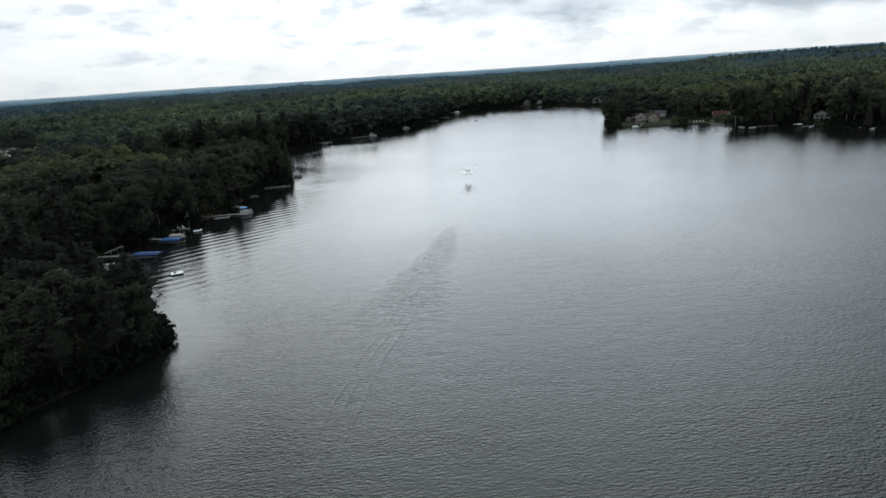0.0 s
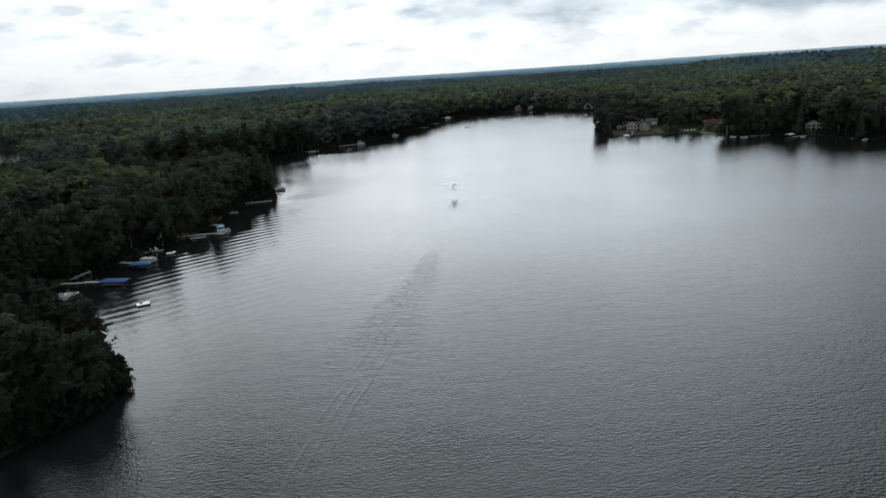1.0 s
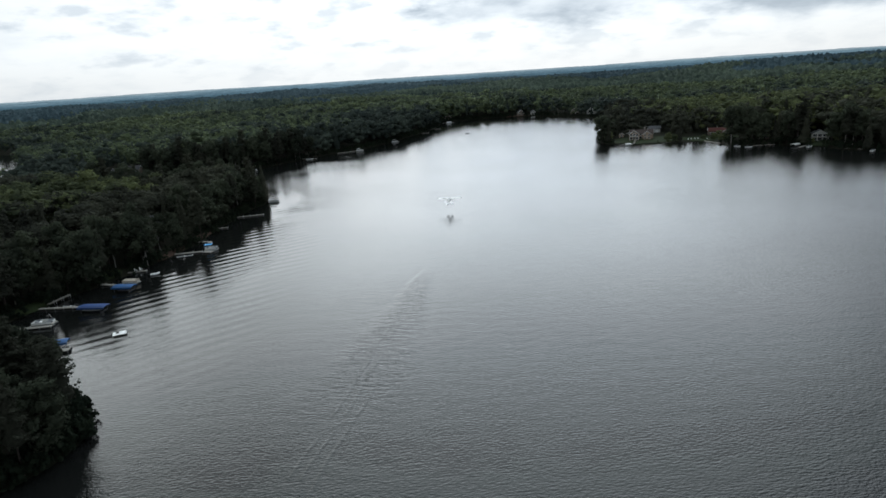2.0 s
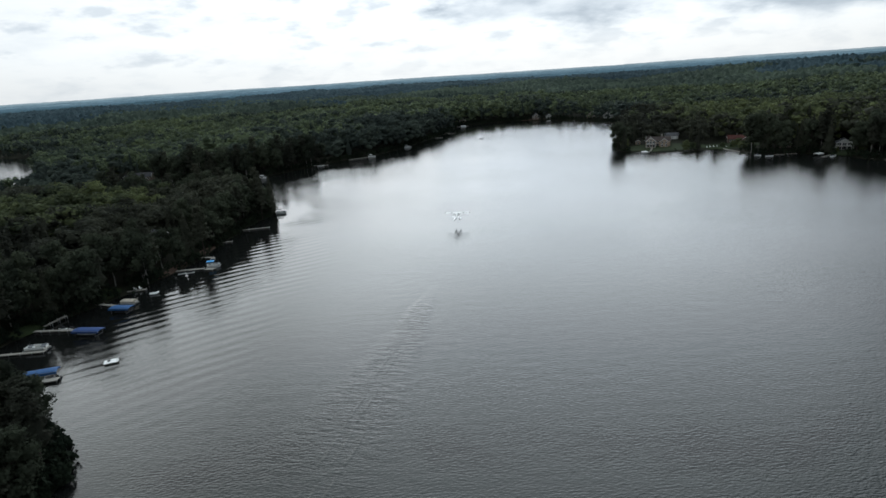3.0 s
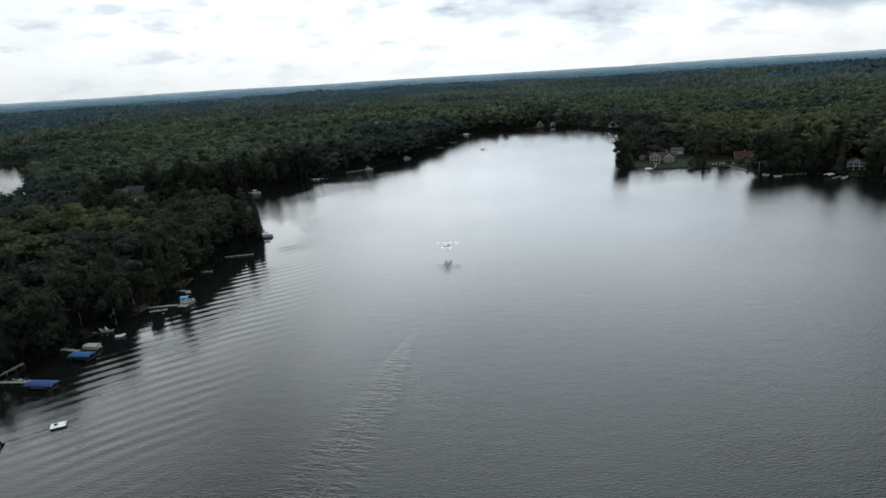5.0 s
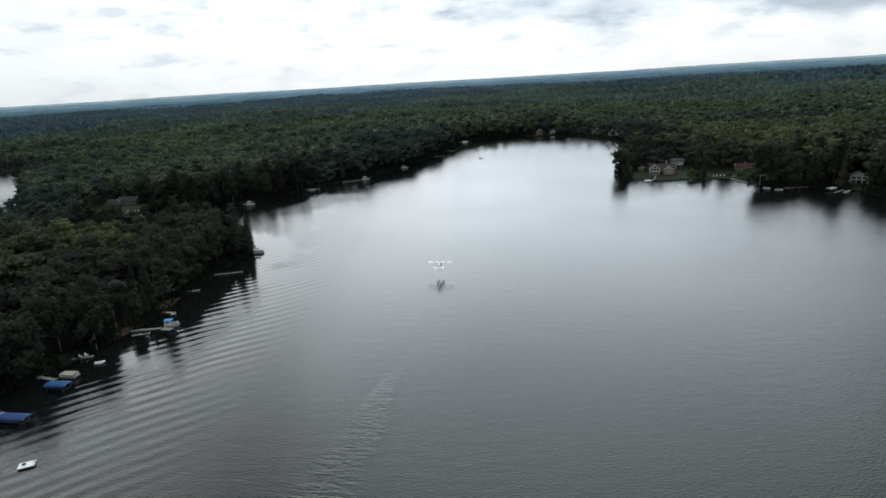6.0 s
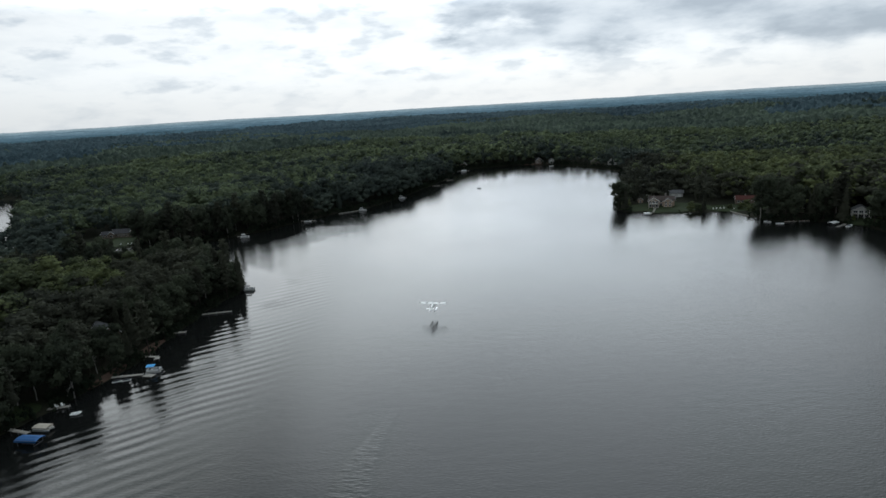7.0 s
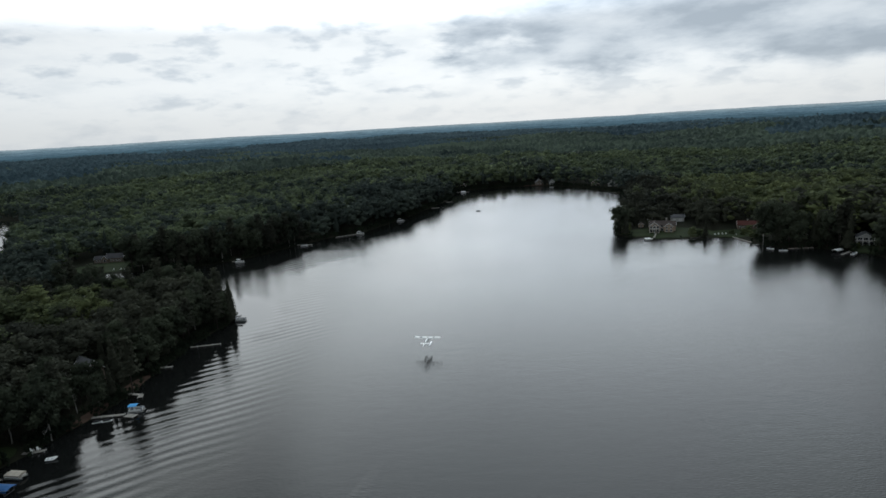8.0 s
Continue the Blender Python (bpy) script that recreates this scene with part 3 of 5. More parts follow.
def woods(x, y, z, kits, seed):
    """Many trees as one mesh's verts and triangles."""
    rs = np.random.RandomState(seed)
    which = rs.randint(0, len(kits), len(x))
    turn = rs.uniform(0, 2 * np.pi, len(x))
    grow = rs.uniform(0.72, 1.18, len(x)) * (1 + 0.20 * wobble(x, y, 48, 12) + 0.12 * wobble(x, y, 130, 13))
    grow = np.clip(grow, 0.72, 1.22) * stature(x, y)
    verts, faces, start = [], [], 0
    for k, (v, f) in enumerate(kits):
        pick = np.where(which == k)[0]
        c, s, g = np.cos(turn[pick])[:, None], np.sin(turn[pick])[:, None], grow[pick][:, None]
        a = np.stack([(v[:, 0] * c - v[:, 1] * s) * g + x[pick][:, None], (v[:, 0] * s + v[:, 1] * c) * g + y[pick][:, None], v[:, 2] * g + z[pick][:, None]], -1)
        verts.append(a.reshape(-1, 3))
        faces.append((f[None] + (np.arange(len(pick)) * len(v))[:, None, None]).reshape(-1, 3) + start)
        start += a.shape[0] * a.shape[1]
    return np.concatenate(verts), np.concatenate(faces)


def wood_patch(near, far, cell, count, size, seed, around, rings, lobes, spread):
    x, y = scatter(-900, 900, 0, 1300, cell, seed)
    d, r = shore(x, y), np.hypot(x, y)
    ok = (d > 13) & (r >= near) & (r < far) & in_wedge(x, y) & ~open_ground(x, y)
    # the bank beyond the front trees has its own edge trees
    edge = (d > 0.4) & (d <= 13) & (r >= near) & (r < far) & in_wedge(x, y) & ~open_ground(x, y)
    gap = np.ones(len(x), bool)
    for k in np.where(edge)[0]:
        gap[k] = np.min(np.hypot(fx - x[k], fy - y[k])) > 4.5
    ok |= edge & gap
    x, y = x[ok], y[ok]
    broad = [tree_kit(count, size, seed + k, 17.5, "broad", around, rings, lobes, spread) for k in range(8)]
    dark = [tree_kit(count, size * 0.9, seed + 20 + k, 17.5, ("broad", "pine", "broad", "spruce", "broad")[k], around, rings, lobes, (spread, 1.0, spread, 1.0, spread)[k]) for k in range(5)]
    stand = wobble(x, y, 70, 6) + 0.6 * np.random.RandomState(seed).uniform(-1, 1, len(x))
    # nearer bands pick more dark trees, which paints the shade on them
    dark_kind = stand > (-0.55 if near < 200 else -0.25 if near < 400 else 0.42 if near < 700 else 0.60) - (0.7 if near > 700 else 1.0) * np.exp(-np.maximum(d[ok] - 8, 0) / 52)        # the dark kinds keep to the shore
    z = ground(x, y) - 0.3
    return woods(x[~dark_kind], y[~dark_kind], z[~dark_kind], broad, seed), woods(x[dark_kind], y[dark_kind], z[dark_kind], dark, seed + 1)


bands = [wood_patch(0, 215, 7.0, 700, 0.42, 91, 7, 4, 12, 1.35), wood_patch(215, 420, 7.6, 190, 0.52, 101, 5, 3, 8, 1.6), wood_patch(420, 720, 8.4, 40, 0.75, 201, 5, 2, 6, 1.65), wood_patch(720, 1150, 9.0, 14, 1.0, 301, 4, 2, 5, 1.65)]


def west(patch, side):
    """The trees of a patch that stand west (side 1) or east (side 0) of the lake."""
    v, f = patch
    f = f[(v[f[:, 0], 0] < 60) == bool(side)]
    return v, f


STANDS = (([band[0] for band in bands[:2]] + [west(bands[2][0], 0)], "forest", LEAF, "dense green broadleaf forest covering the land"),
          ([band[1] for band in bands[:2]] + [west(bands[2][1], 0)], "mixed_forest", NEEDLE_AND_SHADE, "conifers and shade-darkened broadleaf trees among the forest"),
          ([west(bands[2][0], 1), bands[3][0]], "forest", HAZED_LEAF, "green forest behind the far shore, paled for haze"),
          ([west(bands[2][1], 1), bands[3][1]], "mixed_forest", HAZED_DARK, "mixed trees at the far end of the lake, paled for haze"))
for patches, name, mat, text in STANDS:
    verts, faces, start = [], [], 0
    for v, f in patches:
        used = np.unique(f)
        back = np.zeros(len(v), np.int64)
        back[used] = np.arange(len(used))
        verts.append(v[used])
        faces.append(back[f] + start)
        start += len(used)
    tagged(new(name, raw_mesh(name, np.concatenate(verts), np.concatenate(faces), mat)), text, "forest", kind="stuff")

# low scrub that hangs over the water's edge
bx, by = scatter(-260, 300, 20, 870, 2.7, 17)
bx, by = np.concatenate([bx, scatter(-150, -70, 30, 330, 2.0, 23)[0]]), np.concatenate([by, scatter(-150, -70, 30, 330, 2.0, 23)[1]])
bx, by = np.concatenate([bx, scatter(-130, -72, 40, 125, 1.5, 29)[0]]), np.concatenate([by, scatter(-130, -72, 40, 125, 1.5, 29)[1]])      # thick along the near point
d = shore(bx, by)
ok = (d > -0.5) & (d < 6.0) & in_wedge(bx, by) & ~open_ground(bx, by)
bx, by = bx[ok], by[ok]
scrub = []
for k in range(4):
    v, f = leafy("broad", 16, 0.10, 500 + k, 5, 2, 4, True)
    scrub.append(((v - (0, 0, 0.42)) * (5.0, 5.0, 5.4), f))
v, f = woods(bx, by, ground(bx, by), scrub, 19)
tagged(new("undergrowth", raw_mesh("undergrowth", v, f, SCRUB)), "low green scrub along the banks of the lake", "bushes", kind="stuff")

# the far canopy: crown upon crown as one rolling sheet


def canopy(x, y):
    """The height of the treetops over the ground: domed crowns of uneven size."""
    cell = 8.5
    i, j = np.floor(x / cell), np.floor(y / cell)
    best = np.full(x.shape, 5.0)
    for a in (-1, 0, 1):
        for b in (-1, 0, 1):
            p, q = i + a, j + b
            s = np.sin(p * 12.9898 + q * 78.233) * 43758.5453
            s -= np.floor(s)
            t = np.sin(p * 39.346 + q * 11.135) * 24634.6345
            t -= np.floor(t)
            r = np.hypot(x - (p + 0.2 + 0.6 * s) * cell, y - (q + 0.2 + 0.6 * t) * cell)
            best = np.maximum(best, 13.0 + 6.5 * s * t + 5.5 * t - 0.30 * r * r)
    return best + 1.6 * wobble(x, y, 3.1, 8) + 3.5 * wobble(x, y, 60, 9) + 5.0 * wobble(x, y, 190, 14)


def polar(angles, radii):
    a, r = np.meshgrid(np.radians(angles), radii)
    x, y = np.sin(a) * r, np.cos(a) * r - 50
    v = np.stack([x, y, ground(x, y) + canopy(x, y)], -1).reshape(-1, 3)
    f = grid_faces(len(radii), len(angles))
    mid = v[f].mean(1)
    d = np.minimum(shore(v[:, 0], v[:, 1])[f].min(1), 1e9)
    return v, f, mid, d


def far_stand(name, v, f, mat, text):
    """One sheet of treetops, without the corners that no face uses."""
    used = np.unique(f)
    back = np.zeros(len(v), np.int64)
    back[used] = np.arange(len(used))
    return tagged(new(name, raw_mesh(name, v[used], back[f], mat)), text, "forest", kind="stuff")


v, f, mid, d = polar(np.linspace(-45, 39, 620), 1120 * 1.0036 ** np.arange(0, 270))
reach = np.hypot(mid[:, 0], mid[:, 1])
keep = (d > 3) & (reach > 1105)
v[:, 2] -= 16 * np.clip((1150 - np.hypot(v[:, 0], v[:, 1])) / 40, 0, 1)          # its near edge goes down among the trees
# the farther part, with a ragged edge, gets the bluer haze colour
hazed = reach + 500 * wobble(mid[:, 0], mid[:, 1], 260, 21) + 260 * wobble(mid[:, 0], mid[:, 1], 90, 22) > 1750
w, g, mid, d = polar(np.linspace(42, 318, 160), 60 * 1.035 ** np.arange(0, 125))
far_stand("far_woods", np.concatenate([v, w]), np.concatenate([f[keep & ~hazed], g[d > 5] + len(v)]), FAR_LEAF, "unbroken green woods rolling away to the horizon")
far_stand("far_hazed_woods", v, f[keep & hazed], FAR_HAZE, "far woods behind the lake tinted blue for haze")

# blue ridges at the edge of sight; a glow paints the haze on them
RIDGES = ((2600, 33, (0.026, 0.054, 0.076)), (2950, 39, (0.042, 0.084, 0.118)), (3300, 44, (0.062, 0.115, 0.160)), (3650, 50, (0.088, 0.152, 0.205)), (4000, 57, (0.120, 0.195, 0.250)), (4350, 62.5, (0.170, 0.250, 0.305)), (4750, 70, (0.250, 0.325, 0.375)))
for k, (radius, top, tint) in enumerate(RIDGES):
    m, n = material("distant ridge with haze glow")
    where = n.add("ShaderNodeNewGeometry").outputs["Position"]
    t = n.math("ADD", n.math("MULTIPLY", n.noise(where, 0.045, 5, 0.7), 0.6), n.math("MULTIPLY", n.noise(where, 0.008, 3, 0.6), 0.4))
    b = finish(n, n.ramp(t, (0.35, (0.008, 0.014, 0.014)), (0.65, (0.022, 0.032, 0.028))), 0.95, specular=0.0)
    # emission in place of haze, stronger on each farther ridge
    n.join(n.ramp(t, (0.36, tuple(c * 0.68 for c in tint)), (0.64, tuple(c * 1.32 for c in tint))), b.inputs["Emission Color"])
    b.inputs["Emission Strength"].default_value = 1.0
    angles = np.radians(np.linspace(-60, 60, 900))
    rise = 4.0 * np.interp(np.degrees(angles), (-60, 0, 25, 60), (-0.3, 0, 0.6, 1.2))
    crest = top + rise + 3.2 * wobble(angles * 1000, angles * 0 + k * 9, 160, k) + 1.5 * wobble(angles * 1000, angles * 0 + k, 26, k + 5) + 1.4 * wobble(angles * 1000, angles * 0 + k, 3, k + 8)
    v = []
    for r, z in ((-340, -34), (-170, -11), (0, 0), (240, -20)):
        rr = radius + (r if radius < 4600 else min(r, 60))
        v.append(np.stack([np.sin(angles) * rr, np.cos(angles) * rr, crest + z + (2.0 * wobble(angles * 1000, angles * 0 + k, 5, k + 31) if r < 0 else 0)], -1))
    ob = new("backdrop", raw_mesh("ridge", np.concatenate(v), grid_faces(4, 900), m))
    tagged(ob, "wooded ridge on the horizon with a blue haze glow", "hills", kind="structure")

# ---- things: stuffs they are made of ----
PLANK = surface("weathered deck boards", (0.30, 0.28, 0.25), 0.85, 0.3, 4, 0.6)
WHITE = surface("white gelcoat", (0.78, 0.78, 0.76), 0.35, 0.06, 3, 0.5, bump=0.03)
METAL = surface("dull aluminium", (0.55, 0.56, 0.57), 0.38, 0.12, 8, 0.8, metal=0.9, bump=0.05)
BLUE = surface("blue canvas", (0.016, 0.085, 0.23), 0.75, 0.2, 5, 0.5)
TEAL = surface("teal-blue canvas", (0.012, 0.085, 0.24), 0.75, 0.2, 5, 0.5)
ROYAL = surface("royal blue canvas", (0.012, 0.050, 0.18), 0.75, 0.2, 5, 0.5)
# boat lift frames: dark colour in place of the shade below the canopies
SHADED_METAL = surface("metal darkened for canopy shade", (0.09, 0.09, 0.10), 0.6, 0.2, 8, 0.8)
SKY_BLUE = surface("light blue canvas", (0.05, 0.30, 0.62), 0.75, 0.15, 5, 0.5)
TAN = surface("tan canvas", (0.42, 0.37, 0.31), 0.8, 0.15, 4, 0.6)
GREY_CLOTH = surface("grey vinyl", (0.30, 0.31, 0.33), 0.6, 0.15, 6, 0.8)
BLACK = surface("black rubber", (0.02, 0.02, 0.022), 0.6, 0.2, 9, 1)
SIDING = surface("tan lap siding", (0.36, 0.27, 0.20), 0.7, 0.10, 3, 0.3)
PALE = surface("white painted siding", (0.52, 0.52, 0.50), 0.6, 0.1, 3, 0.3)
DUSKY = surface("grey-brown log siding", (0.20, 0.16, 0.13), 0.8, 0.2, 3, 0.4)
TRIM = surface("white trim", (0.76, 0.76, 0.74), 0.5, 0.05, 4, 0.5, bump=0.05)
SHINGLE = surface("brown asphalt shingles", (0.070, 0.055, 0.050), 0.9, 0.25, 2.5, 0.35)
DARK_ROOF = surface("dark slate-grey shingles", (0.060, 0.058, 0.062), 0.9, 0.25, 2.5, 0.35)
GREY_ROOF = surface("grey asphalt shingles", (0.10, 0.10, 0.105), 0.9, 0.25, 2.5, 0.35)
RED_ROOF = surface("rust-red metal roofing", (0.078, 0.024, 0.019), 0.8, 0.25, 2, 0.3)
STONE = surface("field stone", (0.30, 0.28, 0.25), 0.85, 0.3, 3, 0.7, bump=0.5)
EARTH = surface("trodden red earth", (0.075, 0.048, 0.036), 0.95, 0.3, 2, 0.4)
m, n = material("window glass")
b = finish(n, (0.02, 0.024, 0.028), 0.05)
GLASS = m


def box(bm, centre, size, turn=0.0, tilt=0.0, bevel=0.0):
    """A box with softened edges, added to bm."""
    made = bmesh.ops.create_cube(bm, size=1.0, matrix=pose(*centre, 0, 0, turn) @ pose(0, 0, 0, tilt) @ Matrix.Diagonal((*size, 1)))["verts"]
    if bevel:
        bmesh.ops.bevel(bm, geom=list({e for v in made for e in v.link_edges}), offset=bevel, segments=1, affect="EDGES")
    return bm


def rod(bm, a, b, r, r2=None, sides=8):
    """A round bar from a to b."""
    a, b = Vector(a), Vector(b)
    m = Matrix.Translation((a + b) / 2) @ (b - a).to_track_quat("Z", "Y").to_matrix().to_4x4()
    bmesh.ops.create_cone(bm, cap_ends=True, segments=sides, radius1=r, radius2=r if r2 is None else r2, depth=(b - a).length, matrix=m)
    return bm


def loft(bm, rings, closed=True):
    """A skin over rings of points, capped at both ends."""
    rows = [[bm.verts.new(p) for p in ring] for ring in rings]
    k = len(rows[0])
    for one, two in zip(rows, rows[1:]):
        for q in range(k if closed else k - 1):
            bm.faces.new((one[q], one[(q + 1) % k], two[(q + 1) % k], two[q]))
    if closed:
        bm.faces.new(list(reversed(rows[0])))
        bm.faces.new(rows[-1])
    bmesh.ops.recalc_face_normals(bm, faces=bm.faces)
    return bm


def part(name, bm, mat, parent, label="", smooth=False):
    """Links a bmesh as one mesh object under a thing or a part."""
    me = bpy.data.meshes.new(name)
    bm.to_mesh(me)
    bm.free()
    me.materials.append(mat)
    if smooth:
        me.polygons.foreach_set("use_smooth", np.ones(len(me.polygons), bool))
    ob = new(name, me)
    ob.parent = parent
    return tagged(ob, label)


def B():
    return bmesh.new()


def thing(name, x, y, z, heading, label, category, group=""):
    base = new(name)
    base.matrix_basis = pose(x, y, z, 0, 0, heading)
    return tagged(base, label, category, group)


def level(x, y):
    return float(ground(np.array([x]), np.array([y]))[0])


# ---- docks ----


def dock(ax, ay, bx, by, width=1.25, height=0.45, label="weathered grey plank dock on posts over the water", mat=None):
    length, heading = math.hypot(bx - ax, by - ay), math.degrees(math.atan2(by - ay, bx - ax))
    d = thing("dock", ax, ay, 0, heading, label, "dock", "docks round the lake")
    boards = max(4, round(length / 0.55))
    step = length / boards
    plank = None
    for k in range(boards):                                  # single boards with open joints
        if plank is None:
            ob = part("plank", box(B(), (0, 0, 0), (step - 0.05, width, 0.06)), mat or PLANK, d)
            plank = ob.data
        else:
            ob = new("plank", plank)
            ob.parent = d
        ob.location = ((k + 0.5) * step, rng.uniform(-0.02, 0.02), height + rng.uniform(-0.006, 0.006))
    for side in (-1, 1):
        part("stringer", box(B(), (length / 2, side * (width / 2 - 0.06), height - 0.13), (length - 0.04, 0.08, 0.19)), PLANK, d)
    pairs = max(1, round(length / 3.0))
    for k in range(pairs):
        at = (k + 1) * length / pairs - 0.2
        for side in (-1, 1):
            part("post", rod(B(), (at, side * (width / 2 + 0.05), -1.6), (at, side * (width / 2 + 0.05), height + 0.35), 0.06), METAL, d)
    return d


for row in ((-131.5, 181.4, -122.6, 179.2), (-136.5, 160.3, -123.0, 160.4), (-134.5, 144.5, -122.8, 146.4), (-127.5, 192.8, -121.5, 194.6), (-121.0, 214.2, -110.8, 216.2),
            (-120.6, 231.6, -114.0, 230.6), (-120.8, 254.5, -116.0, 255.1), (-119.6, 275.8, -107.6, 279.2, 0.9), (-175.0, 441.8, -166.5, 440.2), (-147.0, 493.5, -133.0, 492.4),
            (-84.0, 593.0, -75.2, 594.2), (-41.5, 801.5, -24.5, 801.0), (119.0, 469.5, 116.2, 463.0), (208.0, 401.6, 218.6, 410.5), (-58.0, 668.0, -50.0, 669.5),
            (228.5, 388.0, 238.0, 376.0), (-46.0, 712.0, -39.0, 713.0), (-258.0, 417.5, -252.0, 408.5), (-272.0, 414.5, -268.0, 407.0)):
    dock(*row)
dock(-122.5, 125.5, -107.3, 130.2, 1.9, 0.6, "long heavy plank dock beside the blue canopy lift")
dock(-110.2, 215.6, -106.4, 215.0, 2.2, 0.45, "wide end platform of a grey plank dock")
dock(-114.0, 230.7, -113.2, 228.3, 1.6, 0.45, "short end leg of a small plank dock")
dock(188.0, 422.0, 202.8, 422.6, 1.3, 0.5, "brown plank dock laid along the wooded bank", surface("brown deck boards", (0.22, 0.17, 0.15), 0.85, 0.25, 4, 0.6))
dock(-135.2, 162.6, -133.8, 170.6, 0.8, 1.0, "narrow pale plank walkway along the foot of the bank")
dock(-121.5, 520.0, -106.5, 531.0, 1.8, 0.5)

# a swim raft on barrels
raft = thing("swim_raft", -99.8, 139.2, 0, 28, "white square swim raft floating on barrels with a ladder", "raft")
part("deck", box(B(), (0, 0, 0.42), (3.3, 2.5, 0.10), bevel=0.03), WHITE, raft)
part("skirt", box(B(), (0, 0, 0.26), (3.2, 2.4, 0.22)), PLANK, raft, "dark wooden skirt")
for side in (-0.8, 0.8):
    part("barrel", rod(B(), (-1.4, side, 0.05), (1.4, side, 0.05), 0.28, sides=10), BLACK, raft)
bm = B()
for side in (-0.22, 0.22):
    rod(bm, (1.70, side, -0.7), (1.70, side, 1.1), 0.03)
    rod(bm, (1.70, side, 1.1), (1.25, side, 0.5), 0.03)
for k in range(4):
    rod(bm, (1.70, -0.22, -0.5 + k * 0.3), (1.70, 0.22, -0.5 + k * 0.3), 0.025)
part("ladder", bm, METAL, raft, "bright metal boarding ladder")
part("cooler", box(B(), (-0.5, 0.2, 0.62), (0.7, 0.42, 0.32), bevel=0.04), BLACK, raft, "dark box on the deck")

# ---- boat lifts with canopies ----


def boat_lift(x, y, heading, length, width, cloth, label):
    lift = thing("boat_lift", x, y, 0, heading, label, "boat lift", "boat lifts along the shore")
    half, side = length / 2, width / 2
    for a in (-1, 1):
        for c in (-1, 1):
            part("post", box(B(), (a * half * 0.72, c * side * 0.94, 0.10), (0.10, 0.10, 3.2)), SHADED_METAL, lift)
    for c in (-1, 1):
        part("rail", box(B(), (0, c * side * 0.94, 1.62), (length * 0.96, 0.09, 0.12)), SHADED_METAL, lift)
        part("bunk", box(B(), (0, c * side * 0.4, 0.25), (length * 0.6, 0.2, 0.14)), SHADED_METAL, lift)
    part("cross_beam", box(B(), (half * 0.72, 0, 0.1), (0.12, width * 0.95, 0.16)), SHADED_METAL, lift)
    rings = []
    for k in range(11):                                      # taut canvas over bows, sagging a little between them
        u = -half + length * k / 10
        sag = 0.05 * math.sin(math.pi * (k % 2)) - (0.035 if k % 2 else 0)
        pull = 0.25 if k in (0, 10) else 0
        row = [(u, -side, 1.15), (u, -side, 1.60), (u, -side * 0.62, 1.95 + sag - pull), (u, 0, 2.12 + sag - pull), (u, side * 0.62, 1.95 + sag - pull), (u, side, 1.60), (u, side, 1.15)]
        inner = [(u, p[1] * 0.985, p[2] - 0.03) for p in reversed(row)]
        rings.append(row + inner)
    part("canopy", loft(B(), rings), cloth, lift)
    for k in range(4):
        u = -half + length * (k + 0.5) / 4
        part("bow", rod(B(), (u, -side, 1.56), (u, side, 1.56), 0.03), SHADED_METAL, lift)
    part("winch_wheel", rod(B(), (half * 0.72, side + 0.05, 1.0), (half * 0.72, side + 0.12, 1.0), 0.35, sides=14), SHADED_METAL, lift)
    return lift


boat_lift(-118.4, 174.6, -4, 6.8, 3.3, TEAL, "teal-blue canvas boat lift canopy over the water beside a pontoon boat")
boat_lift(-117.8, 157.4, -4, 8.4, 3.3, ROYAL, "long royal blue boat lift canopy at the end of a dock")
boat_lift(-113.0, 131.9, 21, 7.6, 3.2, BLUE, "blue boat lift canopy beside a heavy plank dock")
boat_lift(210.5, 410.0, 30, 6.2, 3.2, WHITE, "white boat lift canopy at the far bank")

# ---- boats ----


